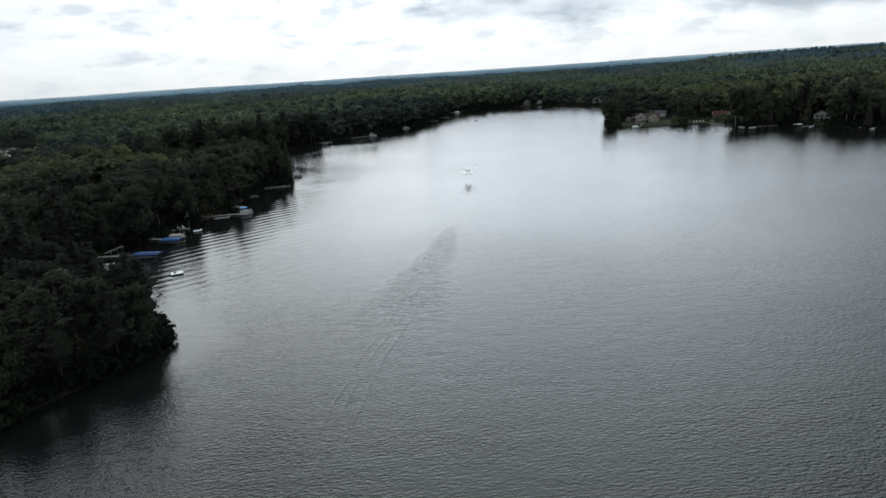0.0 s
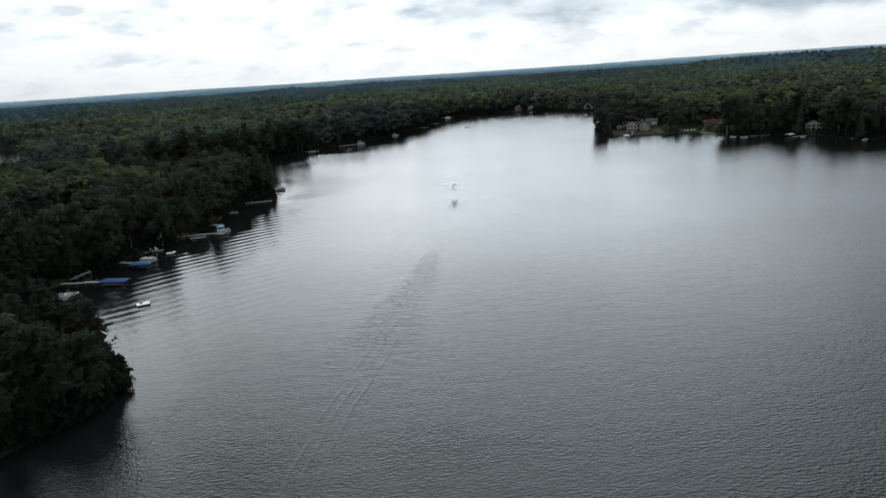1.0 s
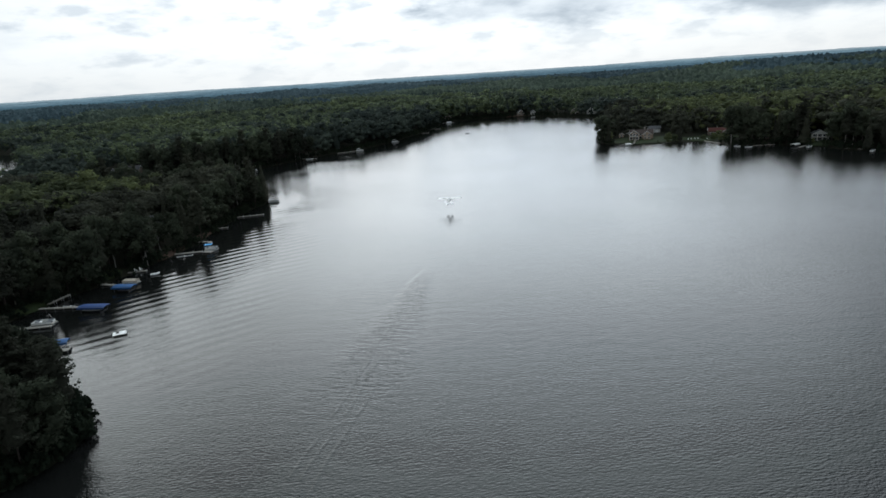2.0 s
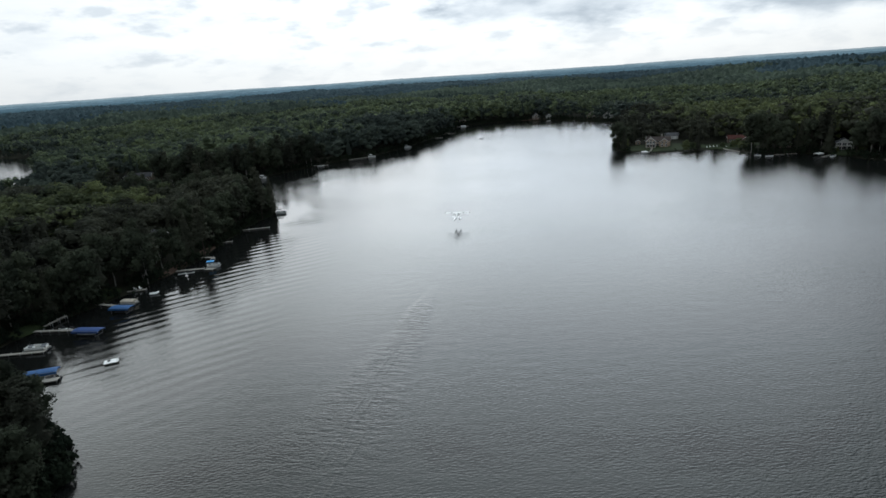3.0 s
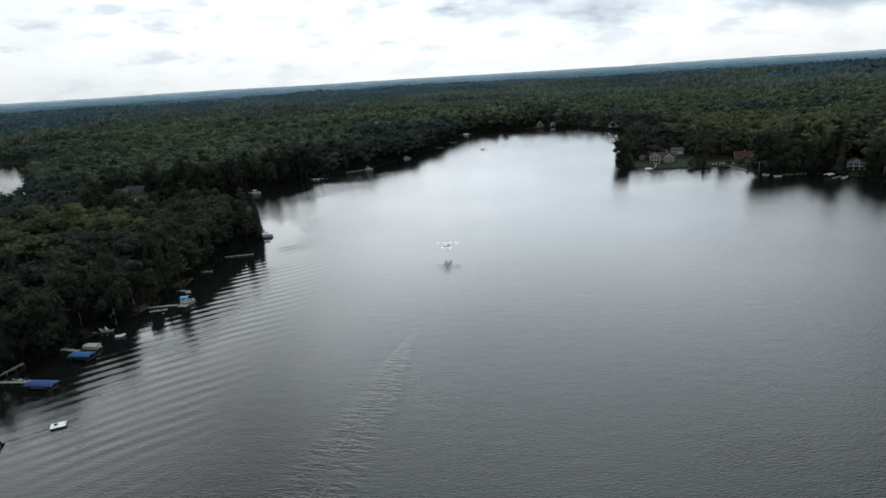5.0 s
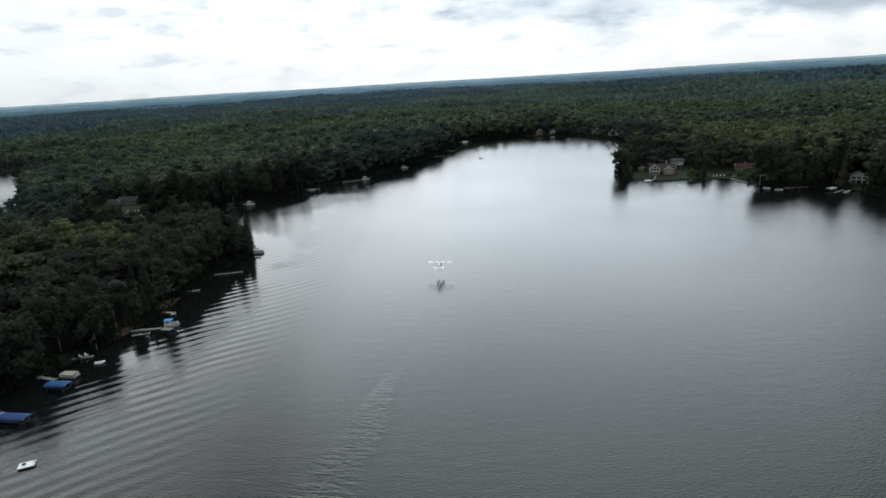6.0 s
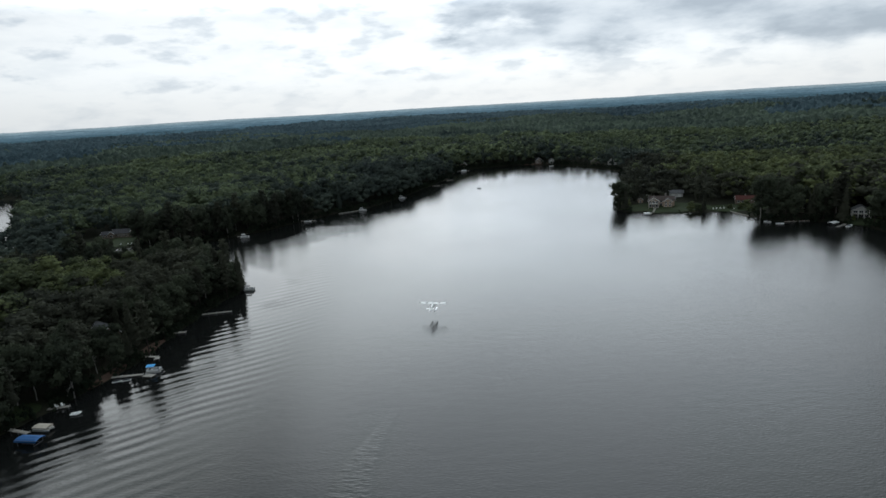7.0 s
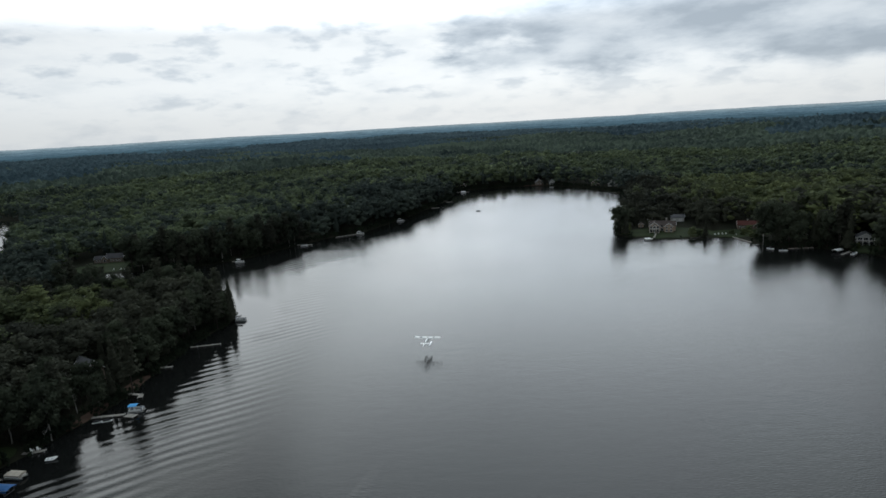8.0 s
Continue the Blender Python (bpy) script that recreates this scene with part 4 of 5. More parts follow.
def pontoon_boat(x, y, heading, label, cloth, cover=None, length=7.0, z=0.0):
    boat = thing("pontoon_boat", x, y, z, heading, label, "boat", "pontoon boats at the docks")
    h, w = length / 2, 1.25
    for c in (-1, 1):
        bm = B()
        rod(bm, (-h, c * 0.85, 0.2), (h - 0.9, c * 0.85, 0.2), 0.32, sides=12)
        rod(bm, (h - 0.9, c * 0.85, 0.2), (h, c * 0.85, 0.34), 0.32, 0.06, 12)
        part("pontoon", bm, METAL, boat, smooth=False)
    part("deck", box(B(), (-0.1, 0, 0.60), (length - 0.4, w * 2, 0.10), bevel=0.02), PLANK, boat)
    for c in (-1, 1):
        part("fence", box(B(), (-0.2, c * (w - 0.04), 1.0), (length - 1.3, 0.05, 0.66), bevel=0.02), WHITE, boat)
    part("bow_fence", box(B(), (h - 0.85, 0.55, 1.0), (0.05, 1.3, 0.66)), WHITE, boat)
    part("stern_fence", box(B(), (-h + 0.45, 0, 1.0), (0.05, 2.4, 0.66)), WHITE, boat)
    if cover:
        rings = [[(u, -w - 0.05, 1.0), (u, -w - 0.05, 1.38), (u, -w * 0.5, 1.55 + 0.12 * math.sin(3 * u)), (u, 0, 1.72 + 0.12 * math.sin(3 * u)), (u, w * 0.5, 1.55 + 0.12 * math.sin(3 * u)),
                  (u, w + 0.05, 1.38), (u, w + 0.05, 1.0)] for u in np.linspace(-h + 0.3, h - 0.7, 9)]
        part("mooring_cover", loft(B(), rings), cover, boat)
    else:
        for c, u in ((-1, 1.4), (1, 1.4), (1, -2.2)):
            bm = box(B(), (u, c * 0.82, 0.85), (1.5, 0.62, 0.4), bevel=0.05)
            box(bm, (u, c * 1.08, 1.15), (1.5, 0.16, 0.42), bevel=0.05)
            part("bench_seat", bm, GREY_CLOTH, boat)
        bm = box(B(), (-0.5, -0.7, 1.05), (0.6, 0.7, 0.8), bevel=0.06)
        part("console", bm, WHITE, boat)
        part("steering_wheel", rod(B(), (-0.85, -0.7, 1.35), (-0.90, -0.7, 1.37), 0.2, sides=12), BLACK, boat)
        if cloth:
            for a in (-1, 1):
                bm = B()
                rod(bm, (-0.9 + a * 0.1, -w, 1.3), (-0.9 + a * 1.2, -w, 2.5), 0.02)
                rod(bm, (-0.9 + a * 0.1, w, 1.3), (-0.9 + a * 1.2, w, 2.5), 0.02)
                rod(bm, (-0.9 + a * 1.2, -w, 2.5), (-0.9 + a * 1.2, w, 2.5), 0.02)
                part("bimini_frame", bm, METAL, boat)
            rings = [[(u, -w - 0.05, 2.42), (u, -w * 0.5, 2.56), (u, 0, 2.60), (u, w * 0.5, 2.56), (u, w + 0.05, 2.42), (u, w, 2.38), (u, 0, 2.55), (u, -w, 2.38)] for u in np.linspace(-2.3, 0.5, 5)]
            part("bimini_top", loft(B(), rings), cloth, boat)
    bm = box(B(), (-h - 0.15, 0, 0.95), (0.45, 0.4, 0.55), bevel=0.08)
    box(bm, (-h - 0.12, 0, 0.35), (0.2, 0.16, 0.9))
    part("outboard_motor", bm, BLACK, boat)
    return boat


pontoon_boat(-112.2, 310.6, 4, "pontoon boat with a white fence moored off the wooded point", BLACK, length=5.2)
pontoon_boat(-108.4, 218.8, 12, "white pontoon boat with a light blue bimini at a dock", SKY_BLUE, length=5.2)
pontoon_boat(-119.8, 181.4, -4, "pontoon boat under a tan mooring cover beside a lift", TAN, TAN, 5.6)
pontoon_boat(-126.2, 148.0, 8, "grey pontoon boat with low seats along a plank dock", None, length=6.4)
pontoon_boat(-168.0, 438.6, -8, "white pontoon boat at a small dock in the bay", WHITE, length=6.4)
pontoon_boat(-103.5, 531.5, -20, "white pontoon boat moored by the far dock", WHITE, length=7.0)
pontoon_boat(-79.0, 592.0, 6, "pontoon boat with a pale canvas top at the far dock", WHITE, length=6.8)
pontoon_boat(114.6, 464.4, 10, "white pontoon boat tied up below the tan house", WHITE, WHITE, 5.0)
pontoon_boat(-31.0, 799.0, 4, "white covered pontoon boat under the far trees", WHITE, WHITE, 7.0)


def motorboat(x, y, heading, label, length=5.6, z=0.0, name="motorboat", paint=None):
    boat = thing(name, x, y, z, heading, label, "boat", "small boats on the lake")
    h = length / 2
    rings = []
    for u, w, keel, top in ((-1.0, 0.92, -0.12, 0.55), (-0.5, 1.0, -0.18, 0.56), (0.1, 1.0, -0.18, 0.60), (0.55, 0.82, -0.10, 0.68), (0.85, 0.42, 0.10, 0.76), (1.0, 0.04, 0.55, 0.80)):
        w = w * 1.05
        rings.append([(u * h, -w, top), (u * h, -w * 0.86, 0.12 + max(keel, 0)), (u * h, 0, keel), (u * h, w * 0.86, 0.12 + max(keel, 0)), (u * h, w, top), (u * h, w * 0.8, top - 0.02), (u * h, 0, top - 0.03), (u * h, -w * 0.8, top - 0.02)])
    part("hull", loft(B(), rings), paint or WHITE, boat)
    part("cockpit", box(B(), (-h * 0.35, 0, 0.56), (h * 0.95, 1.5, 0.08), bevel=0.03), GREY_CLOTH, boat, "grey upholstered cockpit")
    rings = [[(h * 0.12 - lift * 0.5, s * 0.8, 0.58 + lift) for s in (-1, -0.5, 0, 0.5, 1)] + [(h * 0.14 - lift * 0.5, s * 0.8, 0.58 + lift) for s in (1, 0.5, 0, -0.5, -1)] for lift in (0.0, 0.22, 0.42)]
    part("windscreen", loft(B(), rings), GLASS, boat)
    for c in (-0.45, 0.45):
        bm = box(B(), (-h * 0.2, c, 0.75), (0.5, 0.5, 0.3), bevel=0.05)
        box(bm, (-h * 0.2 - 0.25, c, 1.0), (0.12, 0.5, 0.45), bevel=0.04)
        part("seat", bm, GREY_CLOTH, boat)
    bm = box(B(), (-h - 0.15, 0, 0.8), (0.4, 0.35, 0.5), bevel=0.07)
    box(bm, (-h - 0.1, 0, 0.25), (0.18, 0.12, 0.8))
    part("outboard_motor", bm, BLACK, boat)
    return boat


motorboat(-8.0, 635.4, 150, "small dark fishing boat out on the open water", 5.0, paint=GREY_CLOTH)
motorboat(19.0, 727.0, -170, "small dark motorboat crossing the far end of the lake", 5.2, paint=BLACK)
motorboat(178.8, 424.0, -60, "white motorboat moored at the wooded bank", 4.6)
motorboat(183.4, 417.6, -20, "white motorboat beside the brown plank dock", 4.8)
motorboat(216.4, 403.8, 40, "white motorboat tied to the dock by the white lift", 6.4)
motorboat(237.0, 372.5, 42, "white motorboat near the bank under birches", 6.0)
motorboat(-138.5, 490.6, 4, "white runabout lying along the far dock", 5.8)
motorboat(-117.8, 157.4, -4, "runabout with a grey cockpit under the blue canopy", 6.0, 0.35)
motorboat(-249.5, 411.5, -55, "white runabout beside the dock below the dark house", 5.8)
motorboat(80.0, 812.0, 12, "white runabout near the far shore houses", 5.6)

# an inflatable dinghy
dinghy = thing("inflatable_dinghy", -116.4, 190.2, 0, 22, "white inflatable dinghy with fat tubes moored off the bank", "boat")
bm = B()
line = [(-1.5, -0.6, 0.40), (0.2, -0.64, 0.26), (0.95, -0.50, 0.38), (1.35, 0, 0.62), (0.95, 0.50, 0.38), (0.2, 0.64, 0.26), (-1.5, 0.6, 0.40)]
v, f = tube(line, (0.16, 0.27, 0.27, 0.27, 0.27, 0.27, 0.16), 10)
vs = [bm.verts.new(p) for p in v]
for face in f:
    bm.faces.new([vs[k] for k in face])
part("tube", bm, WHITE, dinghy, smooth=True)
part("floor", box(B(), (-0.2, 0, 0.15), (2.3, 0.95, 0.08)), GREY_CLOTH, dinghy)
part("transom", box(B(), (-1.35, 0, 0.36), (0.08, 1.0, 0.45)), WHITE, dinghy)
part("thwart", box(B(), (-0.3, 0, 0.42), (0.28, 1.0, 0.06), bevel=0.02), WHITE, dinghy)


def jet_ski(x, y, heading, label):
    ski = thing("jet_ski", x, y, 0.22, heading, label, "jet ski", "jet skis on floating ports")
    rings = [[(u, -w, 0.35), (u, -w * 0.7, 0.05), (u, 0, -0.05), (u, w * 0.7, 0.05), (u, w, 0.35), (u, w * 0.5, t), (u, -w * 0.5, t)]
             for u, w, t in ((-1.4, 0.5, 0.5), (-0.6, 0.56, 0.62), (0.2, 0.56, 0.78), (0.8, 0.42, 0.74), (1.45, 0.06, 0.5))]
    ski.scale = (0.8, 0.62, 0.7)
    part("hull", loft(B(), rings), BLACK, ski)
    part("seat", box(B(), (-0.45, 0, 0.78), (1.3, 0.36, 0.26), bevel=0.08), BLACK, ski)
    bm = rod(B(), (0.45, 0, 0.7), (0.3, 0, 1.05), 0.06)
    rod(bm, (0.3, -0.38, 1.05), (0.3, 0.38, 1.05), 0.03)
    part("handlebar", bm, BLACK, ski)
    part("float", box(B(), (0, 0, -0.22), (3.6, 1.3, 0.30), bevel=0.08), WHITE, ski, "pale plastic floating port")
    return ski


jet_ski(-114.6, 212.4, 28, "dark jet ski on a pale floating port beside the dock")
jet_ski(-117.4, 211.6, 28, "dark jet ski on a floating port close to the bank")
jet_ski(-126.0, 162.0, -20, "dark jet ski on a pale float beside the plank dock")
jet_ski(-129.4, 162.6, -12, "dark jet ski on a pale float by the bank")

# ---- the seaplane ----
plane = thing("floatplane", -17.0, 266.0, 2.9, -6.5, "white high-wing floatplane climbing low over the lake", "airplane")
rings = [[(r * math.cos(a) * w, u, 2.0 + c + r * math.sin(a)) for a in np.linspace(0, 2 * math.pi, 12, endpoint=False)]
         for u, r, w, c in ((3.1, 0.30, 1.0, 0.0), (2.7, 0.50, 1.0, 0.0), (1.4, 0.62, 0.95, 0.05), (0.0, 0.72, 0.85, 0.15), (-1.5, 0.60, 0.8, 0.15), (-3.2, 0.34, 0.7, 0.25), (-4.8, 0.12, 0.7, 0.38))]
part("fuselage", loft(B(), rings), WHITE, plane, smooth=True)
for c in (-1, 1):
    bm = B()
    sect = lambda x, chord, z: [(x, 1.55 - chord * q, z + t * chord) for q, t in ((0.0, 0.02), (0.12, 0.09), (0.4, 0.11), (0.75, 0.06), (1.0, 0.01), (0.6, -0.02), (0.2, -0.03))]
    loft(bm, [sect(c * 0.2, 1.62, 2.86), sect(c * 3.0, 1.62, 2.92), sect(c * 5.15, 1.2, 2.98), sect(c * 5.45, 0.8, 3.0)])
    wing = part("wing", bm, WHITE, plane)
    part("wing_marking", box(B(), (c * 2.55, 0.75, 3.085), (0.55, 1.1, 0.02)), BLACK, wing, "dark painted patch")
    part("wing_tip", box(B(), (c * 5.35, 1.05, 3.05), (0.32, 0.9, 0.09), bevel=0.03), BLACK, wing, "dark wing tip")
    part("wing_strut", rod(B(), (c * 0.62, 0.9, 1.55), (c * 2.6, 0.85, 2.9), 0.05), WHITE, plane)
    hull = [[(c * 1.05 + x, u, z + 0.0) for x, z in ((-w, t), (-w, 0.12 + k), (0, k - 0.08), (w, 0.12 + k), (w, t), (0, t + 0.06))]
            for u, w, k, t in ((3.0, 0.06, 0.40, 0.52), (2.3, 0.30, 0.10, 0.58), (0.6, 0.33, 0.0, 0.6), (-0.5, 0.33, 0.0, 0.58), (-0.6, 0.31, 0.12, 0.58), (-2.9, 0.10, 0.38, 0.56))]
    part("float", loft(B(), hull), METAL, plane)
    for u in (1.5, -0.7):
        part("float_strut", rod(B(), (c * 1.05, u, 0.6), (c * 0.45, u - 0.1, 1.6), 0.045), METAL, plane)
    bm = B()
    loft(bm, [[(c * 0.1, -3.9, 2.42), (c * 0.1, -4.0, 2.47), (c * 0.1, -4.95, 2.42), (c * 0.1, -4.0, 2.38)], [(c * 1.65, -4.2, 2.42), (c * 1.65, -4.25, 2.45), (c * 1.65, -4.9, 2.42), (c * 1.65, -4.25, 2.39)]])
    part("tailplane", bm, WHITE, plane)
for u in (1.5, -0.7):
    part("spreader_bar", rod(B(), (-1.05, u, 0.5), (1.05, u, 0.5), 0.04), METAL, plane)
bm = B()
loft(bm, [[(-0.05, -3.5, 2.45), (0.05, -3.5, 2.45), (0.05, -5.0, 2.45), (-0.05, -5.0, 2.45)], [(-0.03, -4.5, 3.75), (0.03, -4.5, 3.75), (0.03, -5.15, 3.75), (-0.03, -5.15, 3.75)]])
part("fin", bm, WHITE, plane)
part("fin_stripe", box(B(), (0, -4.72, 3.2), (0.10, 0.5, 0.5)), BLACK, plane, "dark band on the tail")
bm = B()
for a in (20, 200):
    box(bm, (0.5 * math.cos(radians(a)), 3.2, 2.0 + 0.5 * math.sin(radians(a))), (1.0, 0.05, 0.14))
part("propeller", bm, BLACK, plane)
bm = B()
loft(bm, [[(-0.58, 1.45, 2.35), (0.58, 1.45, 2.35), (0.5, 1.45, 2.36), (-0.5, 1.45, 2.36)], [(-0.5, 0.9, 2.84), (0.5, 0.9, 2.84), (0.45, 0.88, 2.84), (-0.45, 0.88, 2.84)]])
part("windscreen", bm, GLASS, plane)

# ---- houses ----


def gable(bm, wide, deep, wall, peak):
    """Walls with a gable front and back, ridge along y, standing on z 0."""
    w, d = wide / 2, deep / 2
    ring = lambda y: [(-w, y, -1.2), (w, y, -1.2), (w, y, wall), (0, y, peak), (-w, y, wall)]
    return loft(bm, [ring(-d), ring(d)])


def roof_of(bm, wide, deep, wall, peak, over=0.45, thick=0.16):
    w, d = wide / 2, deep / 2 + over
    slope = (peak - wall) / w
    ew, ez = w + over, wall - over * slope
    ring = lambda y: [(-ew, y, ez + 0.03), (0, y, peak + 0.03), (ew, y, ez + 0.03), (ew, y, ez + 0.03 + thick), (0, y, peak + 0.05 + thick), (-ew, y, ez + 0.03 + thick)]
    return loft(bm, [ring(-d), ring(d)])


def opening(parent, x, y, z, w, h, turn, kind="window", bars=1):
    """A window or door on a wall that faces -y when turn is 0."""
    m = pose(x, y, z, 0, 0, turn)
    bm = B()
    for dx, dz, sx, sz in ((0, h / 2, w + 0.24, 0.12), (0, -h / 2, w + 0.24, 0.12), (-w / 2, 0, 0.12, h), (w / 2, 0, 0.12, h)):
        box(bm, (dx, -0.04, dz), (sx, 0.14, sz))
    for k in range(bars):
        box(bm, ((k + 1) * w / (bars + 1) - w / 2, -0.03, 0), (0.06, 0.08, h))
    bm.transform(m)
    frame_ob = part(kind, bm, TRIM, parent)
    part("pane", _pane(w, h, m), GLASS, frame_ob)
    return frame_ob


def _pane(w, h, m):
    bm = box(B(), (0, -0.01, 0), (w, 0.05, h))
    bm.transform(m)
    return bm


def block(parent, x, y, turn, wide, deep, wall, peak, walls, roofing, z=0.0):
    """One roofed block of a house, its gable towards -y before the turn."""
    m = pose(x, y, z, 0, 0, turn)
    bm = gable(B(), wide, deep, wall, peak)
    bm.transform(m)
    part("wall", bm, walls, parent)
    bm = roof_of(B(), wide, deep, wall, peak)
    bm.transform(m)
    roof_ob = part("roof", bm, roofing, parent)
    for side in (-1, 1):
        for y0 in (-deep / 2 - 0.47, deep / 2 + 0.47):
            a, b = Vector((0, y0, peak + 0.06)), Vector((side * (wide / 2 + 0.47), y0, wall - 0.45 * (peak - wall) / (wide / 2) + 0.06))
            mid, far = (a + b) / 2, (b - a)
            bm = B()
            bmesh.ops.create_cube(bm, size=1.0, matrix=Matrix.Translation(mid) @ Matrix.Rotation(math.atan2(-far.z, far.x), 4, "Y") @ Matrix.Diagonal((far.length, 0.06, 0.26, 1)))
            bm.transform(m)
            part("bargeboard", bm, TRIM, roof_ob)
    return m


# the tan house on the lawn: a gabled lakeside front, a long wing and a chimney
house = thing("lake_house", 129.5, 489, level(129, 486) - 0.1, -14, "two-storey tan lake house with brown shingle roofs and big gable windows", "house")
block(house, -4.2, -3.5, 0, 7.2, 9.0, 4.6, 7.2, SIDING, SHINGLE)
block(house, 1.5, 1.5, 90, 7.4, 17.5, 4.4, 6.9, SIDING, SHINGLE)
block(house, 5.6, -3.0, 0, 6.0, 7.0, 4.2, 6.2, SIDING, SHINGLE)
for x in (-6.4, -4.2, -2.0):
    opening(house, x, -8.05, 1.2, 1.7, 1.9, 0)
    opening(house, x, -8.05, 3.7, 1.7, 1.8, 0)
opening(house, -4.2, -8.05, 5.5, 1.6, 0.9, 0)
for x in (4.2, 7.0):
    opening(house, x, -6.55, 1.2, 1.3, 1.4, 0)
    opening(house, x, -6.55, 3.4, 1.3, 1.2, 0)
opening(house, 0.9, -2.25, 1.1, 1.8, 2.1, 0, "door")
opening(house, 0.9, -2.25, 3.5, 1.6, 1.2, 0)
bm = box(B(), (-4.2, -9.1, 2.5), (7.0, 2.1, 0.16))
part("balcony_deck", bm, PLANK, house)
bm = B()
for k in range(15):
    box(bm, (-7.6 + k * 0.486, -10.1, 3.05), (0.06, 0.06, 0.95))
box(bm, (-4.2, -10.1, 3.55), (7.0, 0.1, 0.08))
part("balcony_rail", bm, TRIM, house)
for x in (-7.4, -4.2, -1.0):
    part("balcony_post", box(B(), (x, -10.0, 0.6), (0.18, 0.18, 3.7)), TRIM, house)
bm = box(B(), (4.0, 3.5, 6.3), (1.2, 1.0, 4.6))
chimney = part("chimney", bm, STONE, house)
part("chimney_cap", box(B(), (4.0, 3.5, 8.68), (1.4, 1.2, 0.16)), STONE, chimney)

garage = thing("garage", 150.0, 519.5, level(150, 519), -14, "white detached garage with a grey gable roof behind the house", "garage")
block(garage, 0, 0, 90, 7.0, 9.6, 3.2, 5.0, PALE, GREY_ROOF)
for x in (-2.3, 2.3):
    part("garage_door", box(B(), (x, -3.55, 1.2), (2.6, 0.1, 2.3), bevel=0.02), TRIM, garage)
shed = thing("garden_shed", 119.4, 505.5, level(119, 505), -10, "small tan garden shed with a brown roof on the lawn", "shed")
block(shed, 0, 0, 0, 3.6, 4.0, 2.3, 3.4, SIDING, SHINGLE)
opening(shed, 0, -2.05, 1.0, 1.0, 1.9, 0, "door")
cabin = thing("cottage", 133.0, 530.0, level(133, 530), -14, "small pale cottage with a brown roof among the trees", "house")
block(cabin, 0, 0, 90, 5.0, 6.5, 2.8, 4.4, PALE, SHINGLE)
opening(cabin, -1.4, -2.55, 1.6, 1.2, 1.1, 0)
opening(cabin, 1.4, -2.55, 1.6, 1.2, 1.1, 0)

red = thing("red_roofed_house", 190.0, 483.0, level(190, 480), -16, "low brown house with a long rust-red metal roof", "house")
block(red, 0, 0, 90, 8.0, 17.0, 2.9, 5.2, DUSKY, RED_ROOF)
block(red, 4.5, -4.0, 0, 6.0, 5.0, 2.8, 4.6, DUSKY, RED_ROOF)
for x in (-6.5, -3.8, -1.1):
    opening(red, x, -4.05, 1.5, 1.5, 1.2, 0)
opening(red, 4.5, -6.55, 1.5, 2.2, 1.4, 0, bars=2)
part("flue", box(B(), (-2.0, 1.0, 5.6), (0.7, 0.7, 1.6)), STONE, red)

hut = thing("cottage", 206.0, 446.0, level(206, 446), -20, "small dark cottage with a white-framed window in the trees", "house")
block(hut, 0, 0, 0, 7.0, 8.0, 3.0, 5.2, DUSKY, GREY_ROOF)
opening(hut, -1.6, -4.05, 1.7, 1.8, 1.6, 0)
opening(hut, 1.7, -4.05, 1.7, 1.8, 1.6, 0)
opening(hut, 0, -4.05, 3.9, 1.2, 0.8, 0)

lodge = thing("boathouse_cottage", 233.5, 424.5, level(233, 423), -24, "white cottage with a grey gable roof and a porch on posts", "house")
block(lodge, 0, 0, 0, 9.0, 9.0, 4.2, 6.6, PALE, GREY_ROOF)
for x in (-2.9, 0, 2.9):
    opening(lodge, x, -4.55, 3.3, 2.3, 1.7, 0)
    opening(lodge, x, -4.55, 0.9, 2.3, 1.9, 0, bars=2)
part("porch_deck", box(B(), (0, -6.0, 2.3), (10.0, 2.8, 0.18)), PLANK, lodge)
for x in (-4.8, -1.6, 1.6, 4.8):
    part("porch_post", box(B(), (x, -7.2, 0.9), (0.2, 0.2, 4.6)), TRIM, lodge)
part("porch_rail", box(B(), (0, -7.3, 3.2), (10.0, 0.08, 0.1)), TRIM, lodge)

grey = thing("house", -140.5, 241.5, level(-140, 241) - 0.2, 62, "grey cottage with a steep roof half hidden by trees", "house")
block(grey, 0, 0, 0, 6.8, 9.0, 4.8, 8.6, DUSKY, GREY_ROOF)
opening(grey, -1.5, -4.55, 2.0, 1.4, 1.4, 0)
opening(grey, 1.5, -4.55, 2.0, 1.4, 1.4, 0)
opening(grey, 0, -4.55, 5.9, 1.4, 1.2, 0)

villa = thing("house", -270.5, 449.0, level(-268, 448) + 0.2, 6, "long dark house with twin gables behind a lawn", "house")
villa.scale = (0.74,) * 3
block(villa, 6.5, 0, 90, 9.0, 17.0, 4.0, 7.6, DUSKY, DARK_ROOF)
block(villa, -7.0, -1.0, 90, 7.5, 12.0, 3.2, 5.8, DUSKY, DARK_ROOF)
block(villa, -1.5, -4.0, 0, 5.6, 6.0, 3.8, 6.6, DUSKY, DARK_ROOF)
opening(villa, -1.5, -7.05, 1.9, 2.4, 1.8, 0, bars=2)
for x in (3.6, 6.4, 9.2, 12.0):
    opening(villa, x, -4.55, 1.9, 1.4, 1.5, 0)
for x in (-10.6, -7.4):
    opening(villa, x, -4.8, 1.6, 1.5, 1.3, 0)
    
